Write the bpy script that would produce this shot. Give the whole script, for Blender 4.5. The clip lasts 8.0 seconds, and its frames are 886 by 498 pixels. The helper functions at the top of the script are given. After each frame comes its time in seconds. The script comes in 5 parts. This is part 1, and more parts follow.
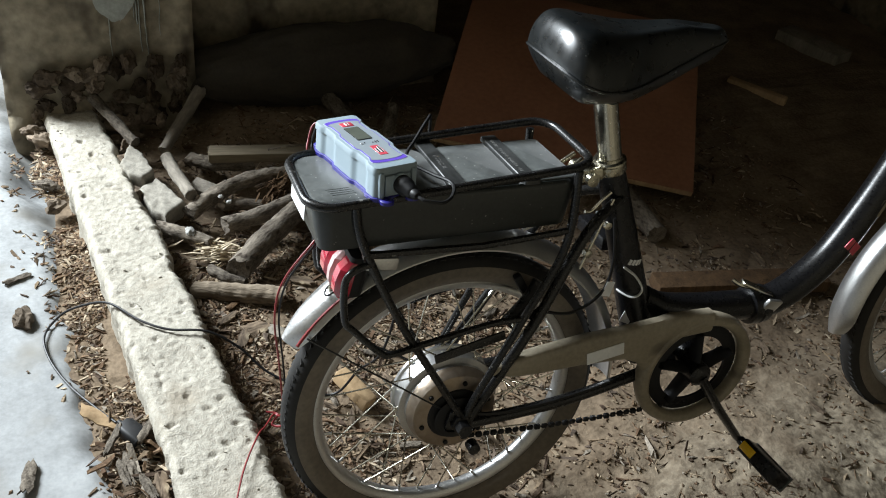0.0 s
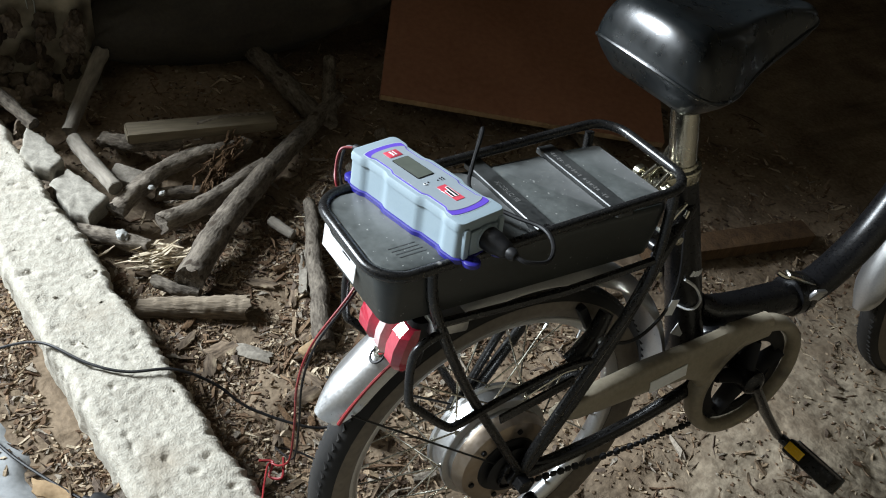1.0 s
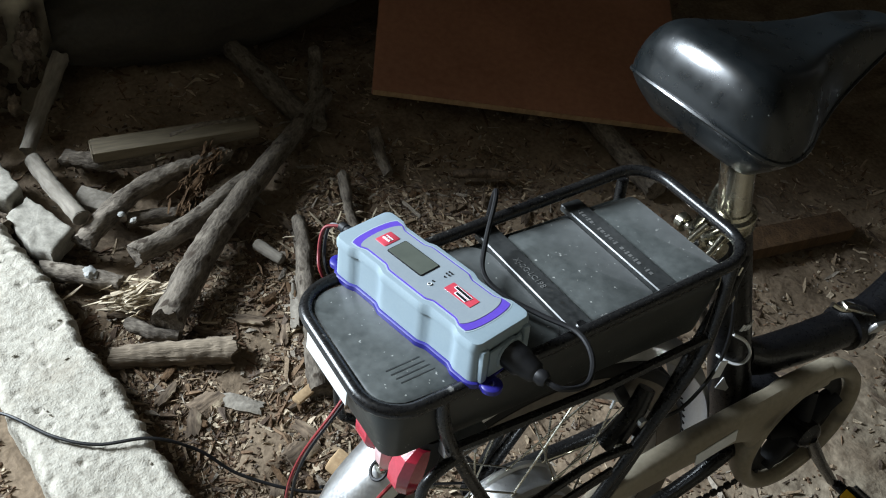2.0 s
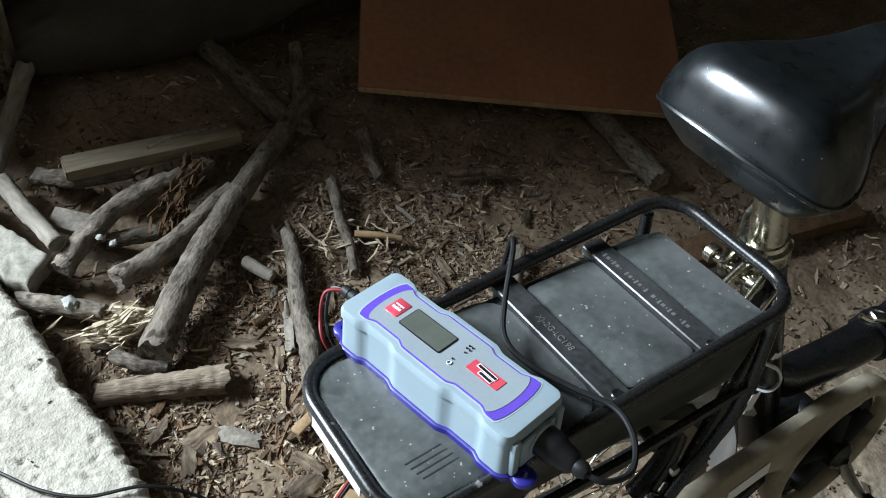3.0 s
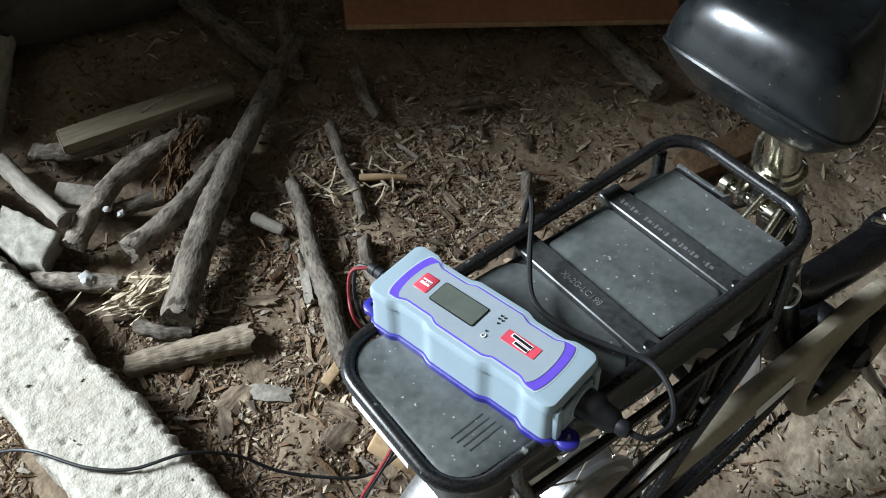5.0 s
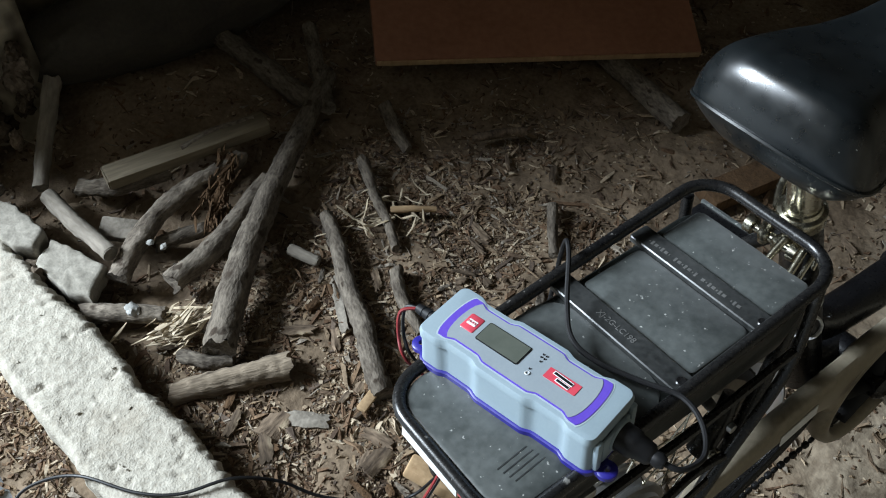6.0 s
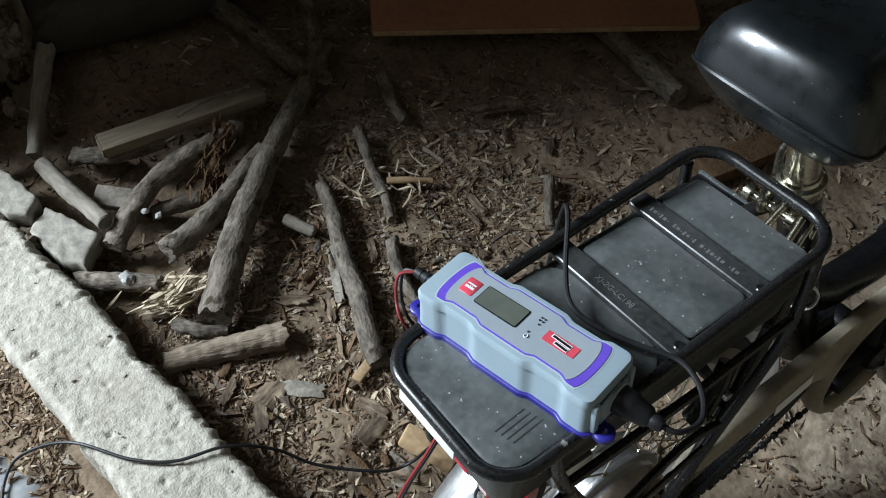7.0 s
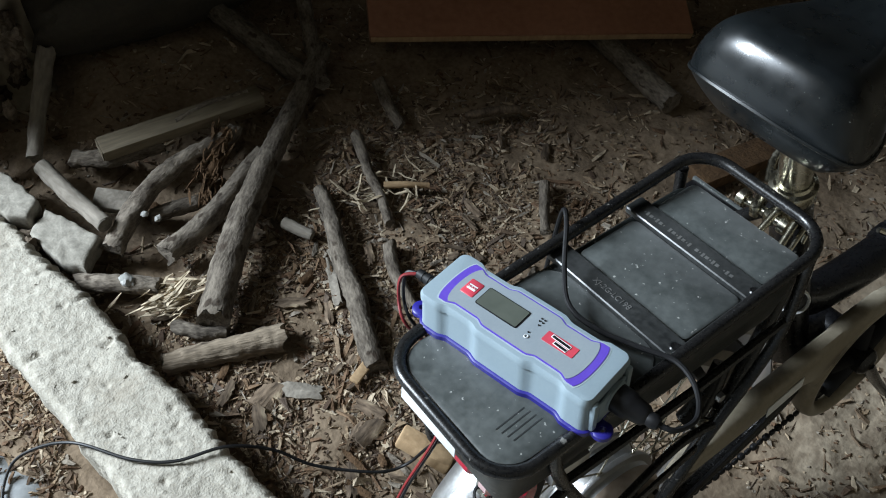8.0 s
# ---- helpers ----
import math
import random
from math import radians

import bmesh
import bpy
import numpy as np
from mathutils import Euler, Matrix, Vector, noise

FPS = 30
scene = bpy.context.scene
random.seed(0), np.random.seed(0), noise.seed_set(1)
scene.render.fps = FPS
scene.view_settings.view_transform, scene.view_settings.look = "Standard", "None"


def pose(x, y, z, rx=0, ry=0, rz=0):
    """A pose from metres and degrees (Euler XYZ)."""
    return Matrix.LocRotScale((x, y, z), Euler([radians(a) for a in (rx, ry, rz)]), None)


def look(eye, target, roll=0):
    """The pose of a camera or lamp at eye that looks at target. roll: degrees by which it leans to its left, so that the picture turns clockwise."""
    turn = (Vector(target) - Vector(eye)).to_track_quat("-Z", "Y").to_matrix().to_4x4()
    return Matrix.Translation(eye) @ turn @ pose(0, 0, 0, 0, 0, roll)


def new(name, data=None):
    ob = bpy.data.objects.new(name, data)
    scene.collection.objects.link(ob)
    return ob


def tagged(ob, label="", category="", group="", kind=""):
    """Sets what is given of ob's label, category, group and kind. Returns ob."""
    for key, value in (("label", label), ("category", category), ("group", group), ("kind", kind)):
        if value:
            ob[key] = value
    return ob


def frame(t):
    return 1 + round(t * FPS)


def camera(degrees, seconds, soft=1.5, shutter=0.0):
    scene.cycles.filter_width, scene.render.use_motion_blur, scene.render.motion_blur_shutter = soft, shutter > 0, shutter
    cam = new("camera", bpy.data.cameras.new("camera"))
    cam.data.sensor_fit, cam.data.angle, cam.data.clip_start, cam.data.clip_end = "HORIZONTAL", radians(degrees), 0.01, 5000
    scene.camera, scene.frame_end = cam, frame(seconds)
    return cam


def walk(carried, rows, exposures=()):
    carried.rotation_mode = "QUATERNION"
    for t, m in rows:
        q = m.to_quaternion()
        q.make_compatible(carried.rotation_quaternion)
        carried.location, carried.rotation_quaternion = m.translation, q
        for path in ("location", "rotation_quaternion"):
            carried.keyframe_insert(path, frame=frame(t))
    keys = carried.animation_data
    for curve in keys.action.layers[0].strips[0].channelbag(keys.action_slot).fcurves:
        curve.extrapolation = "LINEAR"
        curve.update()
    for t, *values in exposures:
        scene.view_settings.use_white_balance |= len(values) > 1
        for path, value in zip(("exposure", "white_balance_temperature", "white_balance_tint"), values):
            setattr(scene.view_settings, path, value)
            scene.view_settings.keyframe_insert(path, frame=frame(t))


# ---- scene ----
cam = camera(52.32, 8.0, soft=1.05)
ROWS = [
    (0.0, -0.431, -0.827, 1.19, 52.81, -6.59, -19.62),
    (0.5, -0.4782, -0.6275, 1.1651, 50.252, -7.407, -24.778),
    (1.0, -0.5324, -0.4785, 1.1477, 47.784, -9.521, -28.847),
    (1.5, -0.5059, -0.3974, 1.142, 46.146, -9.629, -30.591),
    (2.0, -0.4283, -0.2892, 1.1283, 44.393, -7.929, -30.226),
    (3.5, -0.3889, -0.1762, 1.1184, 41.142, -6.899, -33.844),
    (4.0, -0.3874, -0.1708, 1.1101, 39.664, -6.796, -34.648),
    (5.5, -0.3901, -0.138, 1.185, 36.413, -2.499, -37.602),
    (6.0, -0.4173, -0.1417, 1.2026, 38.098, -2.49, -36.59),
    (6.5, -0.4201, -0.1465, 1.2013, 37.664, -2.484, -36.13),
    (7.0, -0.4247, -0.1457, 1.1924, 36.724, -3.054, -36.51),
    (7.5, -0.4256, -0.1465, 1.192, 36.643, -3.531, -36.981),
    (8.0, -0.4395, -0.15, 1.2043, 37.07, -3.652, -36.625),
]
walk(cam, [(t, pose(x, y, z, rx, ry, rz)) for t, x, y, z, rx, ry, rz in ROWS],
     ((0.0, 0.36, 6350, 10), (1.0, 0.28, 6200, 10), (2.0, 0.2, 6000, 9), (3.5, 0.42, 5930, 8), (4.0, 0.42, 5930, 8), (5.5, 0.25, 6020, 9), (6.0, 0.1, 5980, 9), (6.5, -0.02, 5950, 9), (8.0, -0.03, 5950, 9)))

# ---- light: overcast sky; an area lamp stands in for it at the shed's open side ----
world = bpy.data.worlds.new("sky")
scene.world = world
world.use_nodes = True
wn = world.node_tree.nodes
sky = wn.new("ShaderNodeTexSky")
sky.sky_type, sky.sun_disc = "NISHITA", False
sky.sun_elevation, sky.sun_rotation = radians(42), radians(-60)
world.node_tree.links.new(sky.outputs["Color"], wn["Background"].inputs["Color"])
wn["Background"].inputs["Strength"].default_value = 0.05

day = bpy.data.lights.new("daylight", "AREA")
day.shape, day.size, day.size_y = "RECTANGLE", 1.0, 1.5
day.energy, day.color = 400.0, (0.91, 0.97, 1.0)
lamp = new("daylight", day)
lamp.matrix_world = look((-2.46, 2.6, 2.15), (0.0, 0.35, 0.1))


# ---- materials ----
def material(name, dark, light, rough=0.7, metal=0.0, scale=12.0, fine=90.0, bump=0.25, depth=0.004,
             stretch=(1, 1, 1), vary=0.0, island=False, coat=0.0, spec=0.5, contrast=(0.3, 0.7), patch=None):
    """patch: (colour, noise scale, threshold, softness, stretch) lays flecks, dust or bare spots over the base."""
    m = bpy.data.materials.new(name)
    m.use_nodes = True
    n, l = m.node_tree.nodes, m.node_tree.links
    b = n["Principled BSDF"]
    co = n.new("ShaderNodeTexCoord")
    mp = n.new("ShaderNodeMapping")
    mp.inputs["Scale"].default_value = stretch
    l.new(co.outputs["Object"], mp.inputs["Vector"])
    big, small = n.new("ShaderNodeTexNoise"), n.new("ShaderNodeTexNoise")
    big.inputs["Scale"].default_value, small.inputs["Scale"].default_value = scale, fine
    big.inputs["Detail"].default_value, small.inputs["Detail"].default_value = 5, 4
    for t in (big, small):
        l.new(mp.outputs["Vector"], t.inputs["Vector"])
    mix = n.new("ShaderNodeMix")
    mix.data_type = "FLOAT"
    mix.inputs[0].default_value = 0.42
    l.new(big.outputs["Fac"], mix.inputs[2])
    l.new(small.outputs["Fac"], mix.inputs[3])
    ramp = n.new("ShaderNodeValToRGB")
    ramp.color_ramp.elements[0].color, ramp.color_ramp.elements[1].color = (*dark, 1), (*light, 1)
    ramp.color_ramp.elements[0].position, ramp.color_ramp.elements[1].position = contrast
    l.new(mix.outputs[0], ramp.inputs["Fac"])
    colour = ramp.outputs["Color"]
    if patch:
        tone, ps, edge, soft, squeeze = patch
        pm = n.new("ShaderNodeMapping")
        pm.inputs["Scale"].default_value = squeeze
        l.new(co.outputs["Object"], pm.inputs["Vector"])
        spots = n.new("ShaderNodeTexNoise")
        spots.inputs["Scale"].default_value, spots.inputs["Detail"].default_value = ps, 3
        l.new(pm.outputs["Vector"], spots.inputs["Vector"])
        pr = n.new("ShaderNodeMapRange")
        pr.inputs["From Min"].default_value, pr.inputs["From Max"].default_value = edge, edge + soft
        l.new(spots.outputs["Fac"], pr.inputs["Value"])
        pmix = n.new("ShaderNodeMix")
        pmix.data_type = "RGBA"
        l.new(pr.outputs["Result"], pmix.inputs[0])
        l.new(colour, pmix.inputs[6])
        pmix.inputs[7].default_value = (*tone, 1)
        colour = pmix.outputs[2]
    if vary:
        hsv = n.new("ShaderNodeHueSaturation")
        r = n.new("ShaderNodeMapRange")
        r.inputs["To Min"].default_value, r.inputs["To Max"].default_value = 1 - vary, 1 + vary
        if island:
            l.new(n.new("ShaderNodeNewGeometry").outputs["Random Per Island"], r.inputs["Value"])
        else:
            l.new(n.new("ShaderNodeObjectInfo").outputs["Random"], r.inputs["Value"])
        l.new(r.outputs["Result"], hsv.inputs["Value"])
        l.new(colour, hsv.inputs["Color"])
        colour = hsv.outputs["Color"]
    l.new(colour, b.inputs["Base Color"])
    rr = n.new("ShaderNodeMapRange")
    rr.inputs["To Min"].default_value, rr.inputs["To Max"].default_value = max(0.02, rough - 0.12), min(1, rough + 0.12)
    l.new(small.outputs["Fac"], rr.inputs["Value"])
    l.new(rr.outputs["Result"], b.inputs["Roughness"])
    b.inputs["Metallic"].default_value = metal
    b.inputs["Coat Weight"].default_value = coat
    b.inputs["Specular IOR Level"].default_value = spec
    if bump:
        bp = n.new("ShaderNodeBump")
        bp.inputs["Strength"].default_value, bp.inputs["Distance"].default_value = bump, depth
        l.new(mix.outputs[0], bp.inputs["Height"])
        l.new(bp.outputs["Normal"], b.inputs["Normal"])
    return m


DIRT = material("dirt", (0.07, 0.05, 0.033), (0.27, 0.205, 0.14), 0.95, scale=9, fine=110, bump=0.9, depth=0.006, spec=0.15)


def sand_and_shade(m, sand_dark, sand_light):
    """Pale sandy soil at low y; its ragged border keeps the shaded ground beyond dark."""
    n, l = m.node_tree.nodes, m.node_tree.links
    b = n["Principled BSDF"]
    dark_soil = b.inputs["Base Color"].links[0].from_socket
    co, sep, tex = n.new("ShaderNodeTexCoord"), n.new("ShaderNodeSeparateXYZ"), n.new("ShaderNodeTexNoise")
    l.new(co.outputs["Object"], sep.inputs[0])
    l.new(co.outputs["Object"], tex.inputs["Vector"])
    tex.inputs["Scale"].default_value, tex.inputs["Detail"].default_value = 7, 6

    def maths(op, a, c):
        k = n.new("ShaderNodeMath")
        k.operation = op
        for i, v in enumerate((a, c)):
            if isinstance(v, (int, float)):
                k.inputs[i].default_value = v
            else:
                l.new(v, k.inputs[i])
        return k.outputs[0]

    line = maths("SUBTRACT", maths("MULTIPLY", sep.outputs["X"], 0.25), sep.outputs["Y"])
    line = maths("ADD", line, maths("MULTIPLY", tex.outputs["Fac"], 0.5))
    r = n.new("ShaderNodeMapRange")
    r.inputs["From Min"].default_value, r.inputs["From Max"].default_value = 0.27, 0.6
    l.new(line, r.inputs["Value"])
    ramp = n.new("ShaderNodeValToRGB")
    ramp.color_ramp.elements[0].color, ramp.color_ramp.elements[1].color = (*sand_dark, 1), (*sand_light, 1)
    ramp.color_ramp.elements[0].position, ramp.color_ramp.elements[1].position = 0.35, 0.65
    fine = n.new("ShaderNodeTexNoise")
    fine.inputs["Scale"].default_value, fine.inputs["Detail"].default_value = 60, 6
    l.new(co.outputs["Object"], fine.inputs["Vector"])
    l.new(fine.outputs["Fac"], ramp.inputs["Fac"])
    mx = n.new("ShaderNodeMix")
    mx.data_type = "RGBA"
    l.new(r.outputs["Result"], mx.inputs[0])
    l.new(dark_soil, mx.inputs[6])
    l.new(ramp.outputs["Color"], mx.inputs[7])
    l.new(mx.outputs[2], b.inputs["Base Color"])


sand_and_shade(DIRT, (0.13, 0.106, 0.077), (0.34, 0.29, 0.214))


def litter_material(name, stops, fine=240):
    """Flakes of many browns: each flake takes its own tone, with grain on it."""
    m = bpy.data.materials.new(name)
    m.use_nodes = True
    n, l = m.node_tree.nodes, m.node_tree.links
    b = n["Principled BSDF"]
    ramp = n.new("ShaderNodeValToRGB")
    ramp.color_ramp.interpolation = "CONSTANT"
    e = ramp.color_ramp.elements
    while len(e) < len(stops):
        e.new(0.5)
    for i, c in enumerate(stops):
        e[i].position, e[i].color = i / len(stops), (*c, 1)
    l.new(n.new("ShaderNodeNewGeometry").outputs["Random Per Island"], ramp.inputs["Fac"])
    co, tex = n.new("ShaderNodeTexCoord"), n.new("ShaderNodeTexNoise")
    tex.inputs["Scale"].default_value, tex.inputs["Detail"].default_value = fine, 4
    l.new(co.outputs["Object"], tex.inputs["Vector"])
    r = n.new("ShaderNodeMapRange")
    r.inputs["To Min"].default_value, r.inputs["To Max"].default_value = 0.35, 1.3
    l.new(tex.outputs["Fac"], r.inputs["Value"])
    hsv = n.new("ShaderNodeHueSaturation")
    l.new(r.outputs["Result"], hsv.inputs["Value"])
    l.new(ramp.outputs["Color"], hsv.inputs["Color"])
    l.new(hsv.outputs["Color"], b.inputs["Base Color"])
    b.inputs["Roughness"].default_value, b.inputs["Specular IOR Level"].default_value = 0.9, 0.2
    bp = n.new("ShaderNodeBump")
    bp.inputs["Strength"].default_value, bp.inputs["Distance"].default_value = 0.7, 0.002
    l.new(tex.outputs["Fac"], bp.inputs["Height"])
    l.new(bp.outputs["Normal"], b.inputs["Normal"])
    return m


CHIPS = litter_material("wood_chips", ((0.115, 0.07, 0.042), (0.2, 0.132, 0.08), (0.075, 0.05, 0.034), (0.28, 0.205, 0.13), (0.13, 0.09, 0.06), (0.23, 0.17, 0.112), (0.16, 0.115, 0.075), (0.36, 0.28, 0.19), (0.12, 0.09, 0.068), (0.29, 0.25, 0.2), (0.17, 0.108, 0.066), (0.47, 0.385, 0.275)))
BARK = material("bark", (0.05, 0.04, 0.031), (0.23, 0.198, 0.158), 0.93, scale=55, fine=260, bump=1.0, depth=0.0045, vary=0.25, spec=0.2, stretch=(1, 1, 0.42), contrast=(0.36, 0.66), patch=((0.05, 0.038, 0.028), 38, 0.6, 0.06, (1, 1, 0.7)))
BARKBROWN = material("brown_bark", (0.05, 0.036, 0.025), (0.24, 0.18, 0.125), 0.92, scale=40, fine=210, bump=0.9, depth=0.004, vary=0.4, spec=0.2, stretch=(0.3, 1, 1), contrast=(0.36, 0.66), patch=((0.36, 0.29, 0.2), 45, 0.58, 0.08, (0.4, 1, 1)))
STUBWOOD = material("rotted_log", (0.06, 0.045, 0.031), (0.3, 0.245, 0.18), 0.92, scale=30, fine=240, bump=1.0, depth=0.005, spec=0.2, stretch=(1, 1, 0.14), patch=((0.045, 0.034, 0.025), 28, 0.57, 0.06, (1, 1, 0.4)))
GREYWOOD = material("weathered_wood", (0.1, 0.087, 0.07), (0.3, 0.27, 0.225), 0.88, scale=18, fine=160, bump=0.6, vary=0.2, stretch=(1, 1, 0.25), spec=0.2)
BEAMWOOD = material("sawn_timber", (0.09, 0.073, 0.05), (0.25, 0.213, 0.15), 0.88, scale=14, fine=150, bump=0.5, stretch=(0.12, 1, 1), spec=0.2)
WOOD = material("bare_wood", (0.26, 0.17, 0.09), (0.5, 0.36, 0.21), 0.85, scale=16, fine=150, bump=0.4, vary=0.2, stretch=(1, 1, 0.2), spec=0.2)
ROTWOOD = material("rotten_wood", (0.04, 0.025, 0.015), (0.14, 0.085, 0.045), 0.92, scale=34, fine=220, bump=1.0, depth=0.005, stretch=(1, 1, 0.15), spec=0.15)
CONCRETE = material("kerb_concrete", (0.27, 0.246, 0.2), (0.46, 0.432, 0.368), 0.95, scale=100, fine=340, bump=0.85, depth=0.0042, spec=0.12, contrast=(0.3, 0.62), patch=((0.25, 0.215, 0.165), 7, 0.58, 0.2, (1, 1, 1)))
# kerb concrete in a darker tone, for broken pieces that lie in shade
SHADECONCRETE = material("shaded_broken_concrete", (0.17, 0.158, 0.132), (0.35, 0.328, 0.28), 0.95, scale=60, fine=260, bump=0.5, depth=0.003, spec=0.12)
SLAB = material("floor_concrete", (0.19, 0.196, 0.196), (0.35, 0.362, 0.364), 0.75, scale=9, fine=120, bump=0.3, depth=0.002, spec=0.3, patch=((0.2, 0.19, 0.165), 7, 0.54, 0.2, (1, 1, 1)))
PLASTER = material("stained_plaster", (0.05, 0.041, 0.03), (0.42, 0.365, 0.265), 0.95, scale=3.2, fine=34, bump=0.9, depth=0.008, spec=0.15, contrast=(0.3, 0.72), patch=((0.05, 0.04, 0.03), 8, 0.56, 0.12, (1, 1, 0.6)))
EARTH = material("loose_earth", (0.06, 0.045, 0.032), (0.25, 0.2, 0.15), 0.95, scale=30, fine=160, bump=0.9, depth=0.005, vary=0.3, spec=0.15)
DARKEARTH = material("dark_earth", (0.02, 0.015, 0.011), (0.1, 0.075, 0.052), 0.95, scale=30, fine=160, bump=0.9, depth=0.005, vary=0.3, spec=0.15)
LIME = material("limewash", (0.22, 0.23, 0.205), (0.4, 0.42, 0.385), 0.9, scale=30, fine=150, bump=0.3)
PANEL = material("brown_board", (0.21, 0.095, 0.055), (0.36, 0.175, 0.105), 0.5, scale=4, fine=70, bump=0.15, depth=0.002, spec=0.35)
SACK = material("dusty_sack", (0.02, 0.017, 0.013), (0.055, 0.046, 0.033), 0.95, scale=9, fine=120, bump=0.6)
BLACK = material("black_paint", (0.003, 0.003, 0.0035), (0.009, 0.009, 0.01), 0.3, scale=20, fine=260, bump=0.06, depth=0.001, spec=0.4)
DUSTBLACK = material("dusty_black_paint", (0.004, 0.004, 0.0045), (0.015, 0.0145, 0.014), 0.29, scale=26, fine=330, bump=0.12, depth=0.001, spec=0.42, patch=((0.14, 0.135, 0.125), 150, 0.69, 0.06, (1, 1, 1)))
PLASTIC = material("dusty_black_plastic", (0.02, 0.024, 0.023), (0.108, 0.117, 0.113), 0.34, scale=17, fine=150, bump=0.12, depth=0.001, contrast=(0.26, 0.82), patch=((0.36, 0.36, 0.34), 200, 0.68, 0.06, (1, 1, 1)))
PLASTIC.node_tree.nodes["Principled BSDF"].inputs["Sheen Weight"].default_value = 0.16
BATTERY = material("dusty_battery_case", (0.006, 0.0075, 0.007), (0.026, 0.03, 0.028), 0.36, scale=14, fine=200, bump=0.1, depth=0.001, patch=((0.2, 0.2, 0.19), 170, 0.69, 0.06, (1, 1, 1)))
STRAP = material("dusty_strap", (0.012, 0.013, 0.013), (0.055, 0.057, 0.056), 0.36, scale=20, fine=200, bump=0.1, depth=0.001)
STAMP = material("stamped_grey", (0.07, 0.07, 0.068), (0.17, 0.17, 0.165), 0.5, scale=40, fine=200, bump=0.0)
RUBBER = material("tyre_rubber", (0.006, 0.006, 0.006), (0.024, 0.022, 0.02), 0.7, scale=16, fine=200, bump=0.3, depth=0.001, spec=0.35)
SIDEWALL = material("dusty_sidewall", (0.085, 0.072, 0.057), (0.2, 0.17, 0.135), 0.85, scale=12, fine=140, bump=0.2, depth=0.001)
SILVER = material("brushed_silver", (0.45, 0.45, 0.45), (0.62, 0.62, 0.61), 0.33, 0.9, scale=10, fine=300, bump=0.015, depth=0.001)
CHROME = material("chrome", (0.42, 0.4, 0.33), (0.62, 0.6, 0.52), 0.24, 1.0, scale=14, fine=120, bump=0.05, depth=0.001)
ZINC = material("zinc_plate", (0.3, 0.28, 0.21), (0.56, 0.53, 0.43), 0.26, 1.0, scale=20, fine=160, bump=0.1, depth=0.001)
MOTOR = material("motor_cover", (0.25, 0.19, 0.13), (0.36, 0.31, 0.26), 0.36, 0.85, scale=20, fine=150, bump=0.15, depth=0.001)
GUARD = material("dusty_guard", (0.17, 0.145, 0.1), (0.32, 0.28, 0.21), 0.42, scale=9, fine=160, bump=0.1, depth=0.001, patch=((0.09, 0.075, 0.055), 14, 0.58, 0.1, (0.4, 1, 1)))
SADDLE = material("saddle_vinyl", (0.004, 0.005, 0.0055), (0.009, 0.011, 0.012), 0.3, scale=9, fine=60, bump=0.05, depth=0.0006, coat=0.1, spec=0.45, patch=((0.2, 0.21, 0.2), 340, 0.735, 0.04, (1, 1, 1)))
CLEAR = material("pale_lens", (0.5, 0.33, 0.33), (0.62, 0.45, 0.45), 0.15, scale=120, fine=400, bump=0.3, depth=0.002, coat=1.0)
RED = material("red_lens", (0.3, 0.012, 0.03), (0.46, 0.03, 0.055), 0.16, scale=40, fine=300, bump=0.1, depth=0.001, coat=1.0)
REDWIRE = material("red_wire", (0.15, 0.01, 0.012), (0.27, 0.016, 0.018), 0.5, scale=40, fine=200, bump=0.0)
GREY = material("charger_grey", (0.235, 0.3, 0.342), (0.275, 0.343, 0.382), 0.5, scale=30, fine=500, bump=0.06, depth=0.0006)
FACE = material("charger_face", (0.25, 0.29, 0.32), (0.29, 0.33, 0.36), 0.34, scale=30, fine=500, bump=0.0, coat=0.3)
LIDEDGE = material("charger_bevel", (0.33, 0.4, 0.44), (0.39, 0.46, 0.5), 0.4, scale=30, fine=400, bump=0.0)
BLUE = material("charger_blue", (0.015, 0.013, 0.17), (0.025, 0.02, 0.24), 0.4, scale=30, fine=300, bump=0.03, depth=0.0006)
PURPLE = material("charger_purple", (0.1, 0.055, 0.42), (0.13, 0.075, 0.5), 0.4, scale=30, fine=300, bump=0.0)
LCD = material("display_glass", (0.075, 0.085, 0.07), (0.11, 0.12, 0.1), 0.15, scale=20, fine=100, bump=0.0)
WHITE = material("white_print", (0.62, 0.63, 0.63), (0.76, 0.77, 0.77), 0.55, scale=40, fine=200, bump=0.0)
BADGE = material("red_print", (0.5, 0.05, 0.08), (0.6, 0.075, 0.105), 0.34, scale=40, fine=200, bump=0.0, coat=0.4)
INK = material("dark_print", (0.004, 0.004, 0.005), (0.011, 0.011, 0.012), 0.55, scale=40, fine=200, bump=0.0, spec=0.3)
YELLOW = material("amber_reflector", (0.85, 0.5, 0.015), (0.95, 0.62, 0.03), 0.25, scale=60, fine=300, bump=0.1, depth=0.001)
CABLE = material("cable_sheath", (0.004, 0.004, 0.0045), (0.011, 0.011, 0.012), 0.5, scale=30, fine=200, bump=0.0, spec=0.35)
STRAW = material("split_straw", (0.3, 0.24, 0.16), (0.55, 0.47, 0.34), 0.85, scale=30, fine=200, bump=0.2, vary=0.3, island=True)
STONE = material("pale_stone", (0.2, 0.2, 0.185), (0.42, 0.42, 0.4), 0.85, scale=60, fine=200, bump=0.6)


